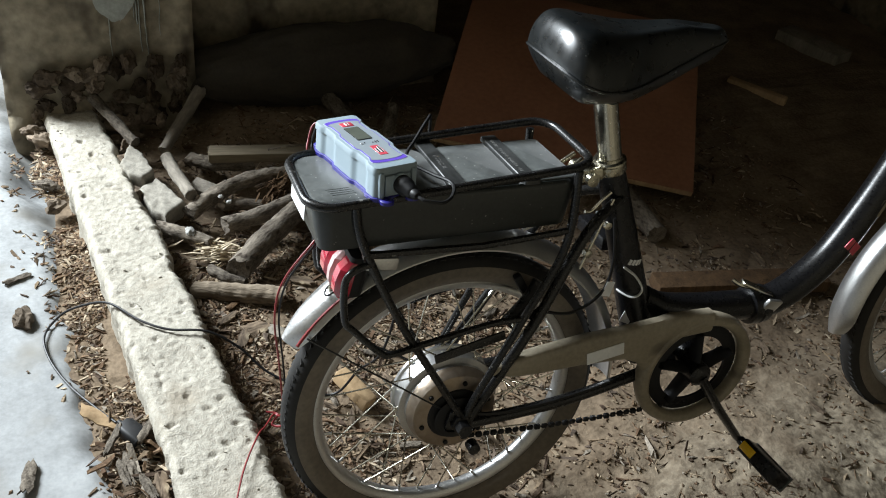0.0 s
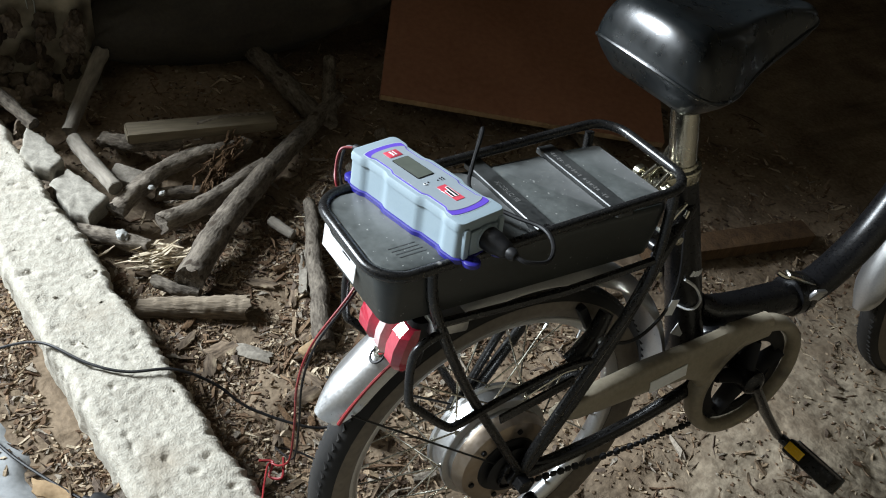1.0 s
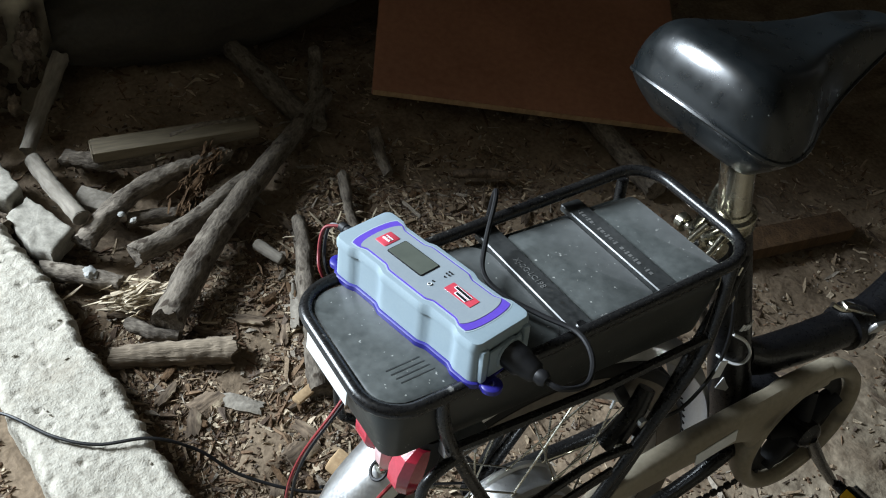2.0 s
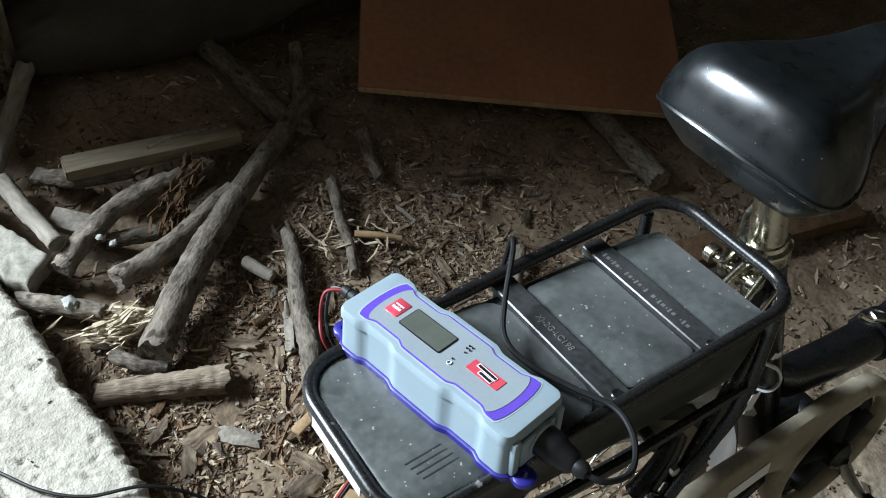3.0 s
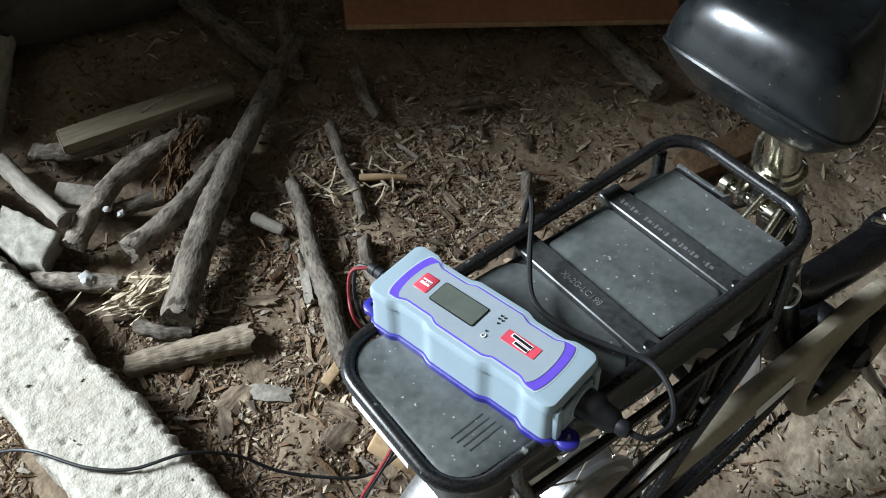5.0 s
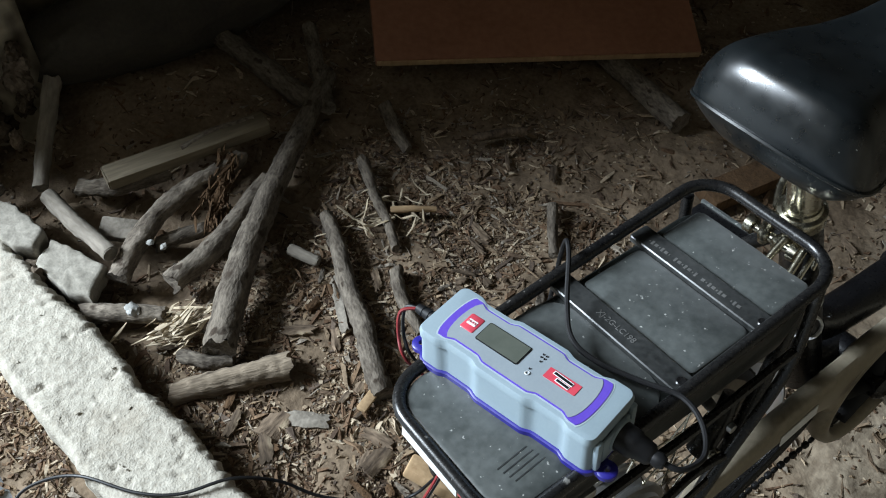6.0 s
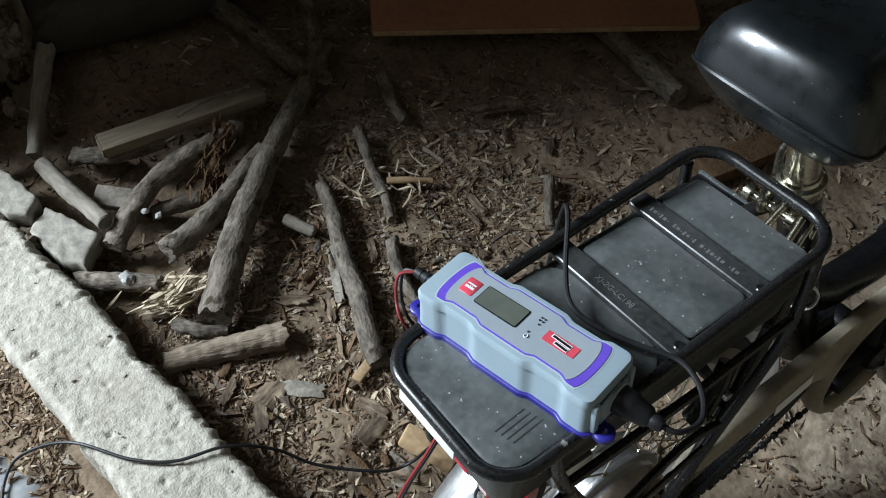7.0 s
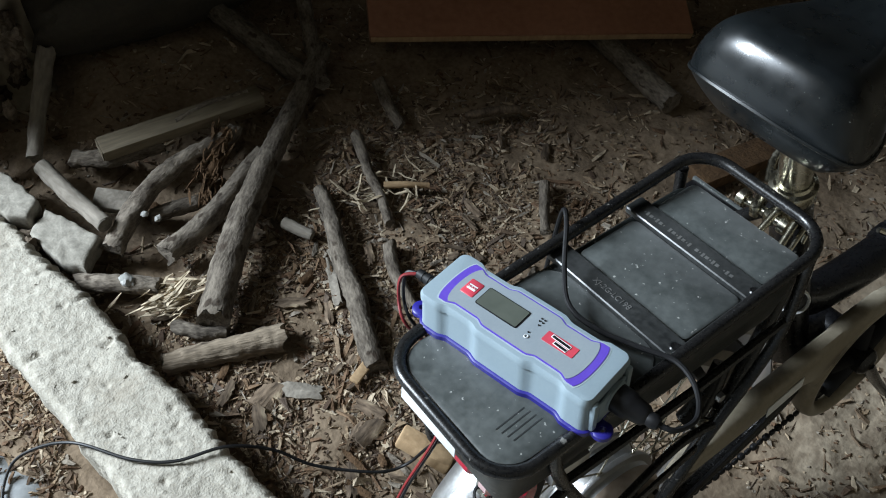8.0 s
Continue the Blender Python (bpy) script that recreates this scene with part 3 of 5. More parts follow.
# thin red stripe along the near edge of the mudguard's tail
part("edge_stripe", tube([(0.2722 * math.cos(radians(a)), -0.0272, 0.25 + 0.2722 * math.sin(radians(a))) for a in np.linspace(147, 127, 14)], 0.0023, 8), REDWIRE, rear_guard, "red stripe along the edge")

# frame
frame_top = Vector((0.2265, 0, 0.607))
frame_bottom = Vector((0.345, 0, 0.262))
seat_tube = part("seat_tube", tube([frame_bottom, frame_bottom.lerp(frame_top, 0.5), frame_top], lambda t: 0.0285 - 0.0085 * t, 28), BLACK, bike, "glossy black seat tube with white marks")


def on_tube(u, w, proud=0.0006):
    """A point on the near side of the seat tube."""
    t = (w - 0.262) / 0.345
    uc, r = 0.345 - 0.1185 * t, 0.0285 - 0.0085 * t
    return Vector((u, -math.sqrt(max(r * r - (u - uc) ** 2, 1e-6)) - proud, w))


part("decal_loop", tube([on_tube(p.x - 0.012, p.z + 0.036) for p in curve([(0.279, 0, 0.410), (0.297, 0, 0.396), (0.311, 0, 0.378), (0.3155, 0, 0.367), (0.309, 0, 0.358), (0.298, 0, 0.3555), (0.286, 0, 0.360)], 8)], 0.0038, 8, flat=0.5), WHITE, seat_tube, "white curled stripe")
for k in range(4):
    q = on_tube(0.274 + 0.0062 * k, 0.455 - 0.0012 * k)
    part("decal_bar", box((0.0042, 0.0012, 0.009), pose(q.x, q.y, q.z, 0, 20, -20 + 14 * k), 0), WHITE, seat_tube, smooth=False)
q = on_tube(0.293, 0.350)
part("decal_patch", box((0.016, 0.0016, 0.024), pose(q.x, q.y, q.z, 0, 18, -25), 0.0004), WHITE, seat_tube, "white sticker")
main = curve([(0.318, 0, 0.375), (0.36, 0, 0.350), (0.43, 0, 0.335), (0.51, 0, 0.326), (0.57, 0, 0.322), (0.625, 0, 0.345), (0.685, 0, 0.40), (0.735, 0, 0.485), (0.775, 0, 0.575), (0.812, 0, 0.665)], 8)
part("main_tube", tube(main, lambda t: 0.0235 + 0.004 * math.sin(math.pi * t), 20, flat=0.9), BLACK, bike, "dusty black curved main tube")
part("lower_tube", tube(curve([(0.338, 0, 0.275), (0.38, 0, 0.268), (0.412, 0, 0.268)], 6), 0.024, 16), BLACK, bike)
part("bottom_bracket", turned([(0.018, -0.045), (0.022, -0.043), (0.022, 0.043), (0.018, 0.045)], 24, centre=(0.412, 0, 0.268)), BLACK, bike)
part("head_tube", tube([(0.862, 0, 0.56), (0.80, 0, 0.74)], 0.021, 20), BLACK, bike)
part("steering_stem", tube([(0.80, 0, 0.74), (0.755, 0, 0.98)], 0.016, 16), SILVER, bike)
part("handlebar", tube(curve([(0.66, -0.28, 1.0), (0.72, -0.2, 1.0), (0.755, -0.05, 0.985), (0.755, 0.05, 0.985), (0.72, 0.2, 1.0), (0.66, 0.28, 1.0)], 6), 0.0115, 12), BLACK, bike)
for s in (-1, 1):
    part("fork_blade", tube(curve([(0.87, 0.02 * s, 0.56), (0.905, 0.048 * s, 0.5), (0.965, 0.05 * s, 0.38), (1.035, 0.05 * s, 0.25)], 6), lambda t: 0.014 - 0.005 * t, 12), BLACK, bike)
    part("chain_stay", tube(curve([(0.385, 0.03 * s, 0.262), (0.28, 0.052 * s, 0.257), (0.15, 0.060 * s, 0.243), (0.0, 0.066 * s, 0.243)], 6), 0.0095, 12), DUSTBLACK, bike)
    part("seat_stay", tube(curve([(0.243, 0.016 * s, 0.562), (0.175, 0.05 * s, 0.53), (0.10, 0.064 * s, 0.395), (0.012, 0.068 * s, 0.252)], 8), 0.0078, 12), DUSTBLACK, bike)
    part("dropout", box((0.05, 0.005, 0.036), pose(0.004, 0.066 * s, 0.249, 0, 12, 0), 0.006), DUSTBLACK, bike)
part("downtube_mark", box((0.012, 0.002, 0.03), pose(0.742, -0.0245, 0.492, 0, 24, 0), 0.0005), GUARD, bike, "worn pale lettering bars")
part("downtube_mark", box((0.012, 0.002, 0.022), pose(0.752, -0.0245, 0.526, 0, 24, 0), 0.0005), GUARD, bike, "worn pale lettering bars")
part("red_mark", box((0.03, 0.002, 0.02), pose(0.705, -0.0255, 0.425, 0, 40, 0), 0.0005), BADGE, bike, "dull red sticker")

# folding joint in the main tube
joint = part("folding_clamp", turned([(0.026, -0.018), (0.032, -0.016), (0.033, -0.003), (0.03, 0), (0.033, 0.003), (0.032, 0.016), (0.026, 0.018)], 24, axis="x", centre=(0.552, 0, 0.322)), BLACK, bike, "black folding joint")
part("latch_lever", box((0.062, 0.016, 0.007), pose(0.545, -0.006, 0.3575, 8, 24, -14), 0.003), CHROME, joint, "chrome latch lever")
part("latch_hook", tube(curve([(0.503, 0.008, 0.372), (0.514, 0.0, 0.3655), (0.532, -0.006, 0.362)], 6), 0.0042, 8), CHROME, joint)
part("latch_plate", box((0.03, 0.008, 0.026), pose(0.562, -0.03, 0.336, 20, 15, 0), 0.003), SILVER, joint)

# seat post, clamp, saddle
post_a, post_b = Vector((0.229, 0, 0.60)), Vector((0.1945, 0, 0.735))
post = part("seat_post", tube([post_a, post_b], 0.0168, 28), CHROME, bike, "tarnished chrome seat post")
clamp = part("seat_clamp", turned([(0.018, -0.010), (0.0225, -0.0098), (0.0235, -0.008), (0.0228, 0.003), (0.0242, 0.005), (0.0236, 0.0075), (0.0195, 0.0095), (0.0178, 0.013), (0.0172, 0.013)], 32, axis="z"), ZINC, bike, "chrome seat clamp")
clamp.matrix_local = pose(0.2255, 0, 0.609, 0, -14, 0)
part("clamp_ear", box((0.032, 0.011, 0.02), pose(-0.034, -0.0105, 0, 0, 0, -16), 0.004), ZINC, clamp)
part("clamp_ear", box((0.032, 0.011, 0.02), pose(-0.034, 0.0115, 0, 0, 0, 16), 0.004), ZINC, clamp)
part("clamp_bolt", turned([(0.004, -0.030), (0.0092, -0.029), (0.0095, -0.021), (0.005, -0.0205), (0.005, 0.021), (0.0095, 0.022), (0.0095, 0.03), (0.004, 0.031)], 14, centre=(-0.041, 0, 0)), ZINC, clamp)
part("quick_lever", tube(curve([(-0.012, 0.02, 0.004), (0.012, 0.034, 0.008), (0.036, 0.034, 0.016)], 6), 0.0042, 8, flat=0.6), ZINC, clamp)


def saddle_shell():
    """Rings that follow the seam: up over a rounded shoulder to the spine, down and in to the belly."""
    wide = [(0.094, 0.0), (0.13, 0.086), (0.16, 0.083), (0.19, 0.072), (0.22, 0.056), (0.26, 0.041), (0.30, 0.033), (0.345, 0.027), (0.380, 0.0)]
    seam = [(0.094, 0.775), (0.11, 0.765), (0.14, 0.754), (0.18, 0.748), (0.22, 0.746), (0.26, 0.752), (0.30, 0.763), (0.34, 0.776), (0.368, 0.782)]
    crown = [(0.135, 0.8255), (0.16, 0.820), (0.19, 0.8125), (0.22, 0.8075), (0.25, 0.807), (0.29, 0.8065), (0.33, 0.799)]

    def half(u):
        if u < 0.13:
            return 0.086 * max(0.0, 1 - ((0.13 - u) / 0.036) ** 2.8) ** (1 / 2.8)
        if u > 0.345:
            return 0.027 * max(0.0, 1 - ((u - 0.345) / 0.035) ** 2.2) ** (1 / 2.2)
        return float(np.interp(u, *zip(*wide)))

    us = [0.094 + 0.036 * (1 - math.cos(k / 12 * math.pi / 2)) for k in range(12)] + list(np.linspace(0.13, 0.345, 26)) + [0.345 + 0.035 * math.sin(k / 9 * math.pi / 2) for k in range(1, 10)]
    side = lambda u: -0.014 + 0.021 * (u - 0.094) / 0.274
    rim = [(u, side(u) + half(u)) for u in us] + [(u, side(u) - half(u)) for u in us[-2:0:-1]]
    n = len(rim)
    for _ in range(2):
        rim = [tuple((rim[i - 1][c] + 2 * rim[i][c] + rim[(i + 1) % n][c]) / 4 for c in (0, 1)) for i in range(n)]
    bm = bmesh.new()
    levels = [("low", 1.0), ("low", 0.8), ("low", 0.6), ("low", 0.4), ("low", 0.2)] + [("up", k / 22) for k in range(22)]
    rings, edge = [], []
    tilt = lambda u, v: 0.03 * (v + 0.013) * (1 - 0.8 * smoothstep(0.12, 0.24, u))
    for kind, k in levels:
        ring = []
        for u, v in rim:
            su = 0.145 + (u - 0.094) * 0.68
            s = k ** 1.5 if kind == "up" else 0.3 * k ** 1.4
            x, y = u + (su - u) * s, v + (side(su) - v) * s
            z0 = float(np.interp(u, *zip(*seam)))
            if kind == "up":
                top = float(np.interp(su, *zip(*crown)))
                z = z0 + (top - z0) * (1 - (1 - min(s / 0.52, 1)) ** 2.4) ** 0.62
                z -= 0.0018 * math.exp(-((y - side(x)) / 0.026) ** 2) * smoothstep(0.12, 0.17, x) * (1 - smoothstep(0.25, 0.30, x))
            else:
                z = z0 - (0.034 - 0.010 * smoothstep(0.10, 0.15, u)) * k
            z += tilt(x, y)
            ring.append(bm.verts.new((x, y, z)))
            if kind == "up" and k == 0:
                edge.append(Vector((x, y, z)))
        rings.append(ring)
    for a, b in zip(rings, rings[1:]):
        for k in range(n):
            bm.faces.new((a[k], a[(k + 1) % n], b[(k + 1) % n], b[k]))
    bm.faces.new(rings[0])
    ridge, m = rings[-1], len(us)
    bm.faces.new((ridge[0], ridge[1], ridge[n - 1]))
    for i in range(1, m - 2):
        bm.faces.new((ridge[i], ridge[i + 1], ridge[n - i - 1], ridge[n - i]))
    bm.faces.new((ridge[m - 2], ridge[m - 1], ridge[m]))
    return bm, edge


shell, seam_line = saddle_shell()
saddle = part("saddle", shell, SADDLE, bike, "glossy black padded saddle", sharp=70)
saddle.data.shade_smooth()
part("piping", tube(seam_line, 0.0021, 6, closed=True), SADDLE, saddle, "raised black seam piping")
part("base_shell", tube([(0.14, -0.01, 0.733), (0.17, -0.01, 0.728), (0.20, -0.01, 0.725), (0.25, -0.008, 0.727), (0.30, -0.004, 0.740)], lambda t: 0.05 - 0.036 * t, 24, flat=0.14), SADDLE, saddle, "black plastic underside")
for s in (-1, 1):
    part("saddle_rail", tube(curve([(0.155, 0.030 * s, 0.736), (0.18, 0.028 * s, 0.722), (0.25, 0.022 * s, 0.724), (0.32, 0.012 * s, 0.756)], 6), 0.0036, 8), CHROME, saddle)
part("rail_clamp", turned([(0.008, -0.034), (0.017, -0.032), (0.017, 0.032), (0.008, 0.034)], 20, centre=(0.195, 0, 0.727)), BLACK, saddle)

# rack with the battery in it
rack = new("luggage_rack")
rack.empty_display_size = 0.05
rack.parent = bike
tagged(rack, "black tubular luggage rack")
loop = []
for p in rounded(0.374, 0.152, 0.036, 7):
    u, v = p.x - 0.036, p.y - 0.013
    rise = 0.652 - 0.018 * smoothstep(-0.10, -0.2, u) - 0.004 * smoothstep(0.0, -0.08, v) + 0.005 * smoothstep(0.08, 0.14, u)
    loop.append((u, v, rise))
part("top_loop", tube(loop, 0.0057, 14, closed=True), DUSTBLACK, rack, "worn black tube loop")


def rack_side(s):
    v = -0.086 if s < 0 else 0.062
    vb = 0.072 * s
    part("rear_strut", tube(curve([(-0.168, v, 0.630), (-0.158, v * 1.0, 0.575), (-0.105, (v + vb) / 2, 0.452), (-0.03, vb, 0.315), (0.0, vb, 0.262)], 8), 0.0058, 10), DUSTBLACK, rack)
    part("front_strut", tube(curve([(0.126, v, 0.646), (0.122, v, 0.535), (0.075, (v + vb) / 2, 0.420), (0.022, vb, 0.300), (0.006, vb, 0.262)], 8), 0.0058, 10), DUSTBLACK, rack)
    part("pannier_hoop", tube(curve([(-0.145, v, 0.548), (-0.170, v * 1.02, 0.540), (-0.181, v * 1.02, 0.522), (-0.180, v * 1.02, 0.470), (-0.168, v * 1.02, 0.452), (-0.132, v * 1.02, 0.412), (-0.115, v * 1.02, 0.406), (-0.06, (v + vb) / 2, 0.409), (0.03, vb, 0.418), (0.078, (v + vb) / 2, 0.424)], 6), 0.0048, 10), DUSTBLACK, rack)
    part("hoop_plate", box((0.105, 0.004, 0.014), pose(0.0, (v + vb) / 2 + 0.001 * s, 0.391, 0, -13, 0), 0.0015), DUSTBLACK, rack)
    part("lower_rail", tube([(-0.158, v, 0.560), (0.0, v, 0.553), (0.125, v, 0.560)], 0.0048, 8), DUSTBLACK, rack)


rack_side(-1)
rack_side(1)
for s in (-1, 1):
    part("steel_link", tube([(0.128, -0.044 + 0.012 * s, 0.634), (0.1475, -0.042 + 0.010 * s, 0.646)], 0.0034, 10), ZINC, rack)


def strap(u, label):
    top = rounded(0.022, 0.150, 0.003, 3)
    m = pose(u, -0.012, 0, 0, 0, 0)
    ob = part("cross_strap", prism([lift(top, 0.6335, m), lift(top, 0.6388, m), lift(inset(top, 0.001), 0.6398, m)]), STRAP, rack, label)
    part("rivet", turned([(0.001, 0.6398), (0.004, 0.6404), (0.005, 0.6394)], 10, axis="z", centre=(u, -0.08, 0.0006)), DUSTBLACK, ob)
    return ob


strap_a = strap(0.0615, "black steel cross strap with stamped marks")
strap_b = strap(-0.035, "black steel cross strap with stamped marks")
mark_y = 0.046
for k in range(24):
    wide_ = 0.0012 + 0.0011 * ((k * 7) % 3)
    part("stamped_mark", box((0.0016 + 0.0016 * ((k * 5) % 3), wide_, 0.0004), pose(0.0608 + 0.0013 * ((k * 3) % 3 - 1), mark_y - wide_ / 2, 0.6399, 0, 0, 6), 0), STAMP, strap_a, smooth=False)
    mark_y -= wide_ + 0.0016 + 0.004 * (k % 7 == 6)


def lettering(name, body, size, mat, m, parent, label=""):
    cu = bpy.data.curves.new(name, "FONT")
    cu.body, cu.size, cu.extrude, cu.align_x, cu.align_y = body, size, 0.0002, "CENTER", "CENTER"
    tmp = new(name, cu)
    me = bpy.data.meshes.new_from_object(tmp.evaluated_get(bpy.context.evaluated_depsgraph_get()))
    bpy.data.objects.remove(tmp)
    bpy.data.curves.remove(cu)
    me.materials.clear()
    me.materials.append(mat)
    ob = new(name, me)
    ob.parent = parent
    ob.matrix_local = m
    if label:
        ob["label"] = label
    return ob


lettering("stamped_letters", "XJ-2G-LC198", 0.0078, STAMP, pose(-0.035, -0.008, 0.6400, 0, 0, -90), strap_b, "stamped type number")

outline = rounded(0.350, 0.142, 0.024, 6)
mb = pose(-0.0425, -0.0145, 0)
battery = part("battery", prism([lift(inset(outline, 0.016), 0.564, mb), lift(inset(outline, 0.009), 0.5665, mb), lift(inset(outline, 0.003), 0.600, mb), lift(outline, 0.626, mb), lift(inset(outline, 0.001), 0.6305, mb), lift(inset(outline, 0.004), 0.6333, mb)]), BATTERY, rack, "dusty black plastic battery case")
for u0, u1 in ((-0.0225, 0.049), (0.0745, 0.1285)):
    pl = rounded(u1 - u0, 0.126, 0.007, 4)
    mp_ = pose((u0 + u1) / 2, -0.0155, 0)
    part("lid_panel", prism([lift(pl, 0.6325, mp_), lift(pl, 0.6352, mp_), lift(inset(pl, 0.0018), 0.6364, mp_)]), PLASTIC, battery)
pl = rounded(0.1705, 0.1385, 0.026, 6)
mp_ = pose(-0.1315, -0.0145, 0)
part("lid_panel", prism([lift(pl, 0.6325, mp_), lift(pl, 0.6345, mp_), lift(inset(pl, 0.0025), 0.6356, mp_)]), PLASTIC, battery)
for k in range(4):
    part("moulded_groove", box((0.030, 0.0011, 0.0006), pose(-0.181 + 0.0015 * k, -0.049 - 0.0052 * k, 0.6356, 0, 0, 4), 0), STRAP, battery, smooth=False)
label_plate = part("label", box((0.0012, 0.074, 0.036), pose(-0.2150, 0.012, 0.602, 0, 6, 0), 0.0003), WHITE, battery, "white sticker with unreadable print")
for k, (w_, y_) in enumerate(((0.028, 0.02), (0.018, -0.004), (0.03, 0.012), (0.022, 0.0))):
    part("print_bar", box((0.0006, w_, 0.0022), pose(-0.2160 + 0.0007 * k, y_, 0.611 - 0.007 * k, 0, 6, 0), 0), INK, label_plate, smooth=False)

# rear light on the mudguard
def lens_half(v0, v1):
    """One half of the rear light: a faceted lens that tapers downwards and slopes with the mudguard."""
    rings = []
    for w_, k, d in ((0.480, 0.6, 0.006), (0.485, 0.78, 0.013), (0.494, 0.92, 0.019), (0.510, 1.0, 0.021), (0.526, 1.0, 0.018), (0.535, 0.9, 0.010)):
        c_, h_ = (v0 + v1) / 2, (v1 - v0) / 2 * k
        u_ = -0.157 - 0.25 * (0.54 - w_) * 0.9
        rings.append([Vector((u_, c_ - h_, w_)), Vector((u_ - 0.62 * d, c_ - 0.92 * h_, w_)), Vector((u_ - d, c_ - 0.5 * h_, w_)), Vector((u_ - d, c_ + 0.5 * h_, w_)), Vector((u_ - 0.62 * d, c_ + 0.92 * h_, w_)), Vector((u_, c_ + h_, w_)), Vector((u_ + 0.012, c_, w_))])
    return prism(rings)


light = part("rear_light", prism([lift(rounded(0.026, 0.078, 0.010, 4), w_, pose(-0.151 - 0.22 * (0.54 - w_), -0.023, 0)) for w_ in (0.486, 0.50, 0.53, 0.542)]), INK, bike, "black rear light housing")
part("red_lens", lens_half(-0.064, -0.033), RED, light, "glossy red lens", sharp=24)
part("red_lens", lens_half(-0.011, 0.030), RED, light, "glossy red lens", sharp=24)
part("clear_lens", lens_half(-0.0325, -0.0115), CLEAR, light, "pale pink clear centre strip", sharp=20)
for k in range(4):
    part("clear_bead", turned([(0.0005, -0.1785 + 0.0026 * k), (0.004, -0.176 + 0.0026 * k), (0.005, -0.170 + 0.0026 * k)], 10, axis="x", centre=(-0.007, -0.0205, 0.478 + 0.0125 * k)), CHROME, light)
part("light_foot", tube([(-0.170, -0.012, 0.49), (-0.172, -0.010, 0.462)], 0.010, 12), CHROME, light)
part("light_bracket", box((0.044, 0.024, 0.018), pose(-0.128, -0.060, 0.535, 0, 6, 0), 0.003), SILVER, light, "silver bracket")

# chain side

def guard_arm():
    top = [(0.046, 0.343), (0.12, 0.355), (0.19, 0.364), (0.27, 0.368), (0.34, 0.376), (0.412, 0.373)]
    low = [(0.046, 0.316), (0.12, 0.313), (0.19, 0.314), (0.265, 0.310), (0.292, 0.297), (0.309, 0.268), (0.318, 0.262), (0.328, 0.322), (0.36, 0.333), (0.412, 0.336)]
    bm = bmesh.new()
    rings = []
    for i in range(61):
        u = 0.046 + (0.412 - 0.046) * i / 60
        t = float(np.interp(u, *zip(*top)))
        b = float(np.interp(u, *zip(*low)))
        c, h = (t + b) / 2, (t - b) / 2
        end = min(1, 0.55 + i / 12)
        rings.append([bm.verts.new((u, -0.062 + 0.013 * math.copysign(abs(math.cos(a)) ** 0.6, math.cos(a)) * end, c + h * math.copysign(abs(math.sin(a)) ** 0.7, math.sin(a)) * end)) for a in np.linspace(0, 2 * math.pi, 20, endpoint=False)])
    for a, b in zip(rings, rings[1:]):
        for k in range(20):
            bm.faces.new((a[k], a[(k + 1) % 20], b[(k + 1) % 20], b[k]))
    bm.faces.new(rings[0])
    bm.faces.new(rings[-1])
    return bm


guard = part("chain_guard", guard_arm(), GUARD, bike, "dusty grey-brown chain guard")
part("guard_ring", turned([(0.083, -0.060), (0.0835, -0.067), (0.0865, -0.0735), (0.091, -0.0765), (0.0965, -0.0765), (0.101, -0.0735), (0.1035, -0.067), (0.1045, -0.060), (0.101, -0.050), (0.086, -0.050)], 64, centre=(0.403, 0, 0.263), closed=True), GUARD, guard)
part("sticker", box((0.062, 0.0012, 0.021), pose(0.224, -0.0757, 0.334, 0, -9, 0), 0.0003), WHITE, guard, "pale grey sticker")
crank = new("crankset")
crank.parent = bike
crank.empty_display_size = 0.05
crank.matrix_local = pose(0.403, 0, 0.263)
part("chainring", turned([(0.060, -0.062), (0.080, -0.0615), (0.082, -0.060), (0.080, -0.0585), (0.060, -0.058)], 44, closed=True), INK, crank, "black chainring")
for k in range(5):
    a = 2 * math.pi * k / 5 + 0.35
    part("spider_arm", tube([(0.012 * math.cos(a), -0.062, 0.012 * math.sin(a)), (0.068 * math.cos(a), -0.061, 0.068 * math.sin(a))], lambda t: 0.017 - 0.004 * t, 8, flat=0.4), INK, crank)
part("crank_boss", turned([(0.006, -0.092), (0.014, -0.09), (0.019, -0.084), (0.019, -0.05)], 24), BLACK, crank)
part("crank_arm", tube([(0, -0.082, 0), (0.050, -0.087, -0.074), (0.102, -0.092, -0.143)], lambda t: 0.0135 - 0.0025 * t, 12, flat=0.62), BLACK, crank, "black crank arm")
part("crank_arm", tube([(0, 0.07, 0), (-0.044, 0.075, 0.072), (-0.086, 0.08, 0.140)], lambda t: 0.0135 - 0.0025 * t, 12, flat=0.62), BLACK, crank, "black crank arm")


def pedal(m, s):
    p = new("pedal")
    p.empty_display_size = 0.03
    p.parent = bike
    p.matrix_local = m
    part("pedal_body", box((0.036, 0.088, 0.026), None, 0.004), BLACK, p)
    part("pedal_axle", turned([(0.005, 0.062 * s), (0.008, 0.06 * s), (0.008, 0.03 * s), (0.007, -0.03 * s)], 16), BLACK, p)
    part("toe_edge", box((0.005, 0.09, 0.030), pose(0.019, 0, 0), 0.0015), PLASTIC, p)
    if s > 0:
        part("pedal_reflector", box((0.003, 0.03, 0.015), pose(-0.0185, 0.026, 0.0), 0.001), YELLOW, p, "amber pedal reflector")
    return p


pedal(pose(0.507, -0.160, 0.119, 0, 38, 0), 1)
pedal(pose(0.324, 0.15, 0.41, 0, 0, 0), -1)


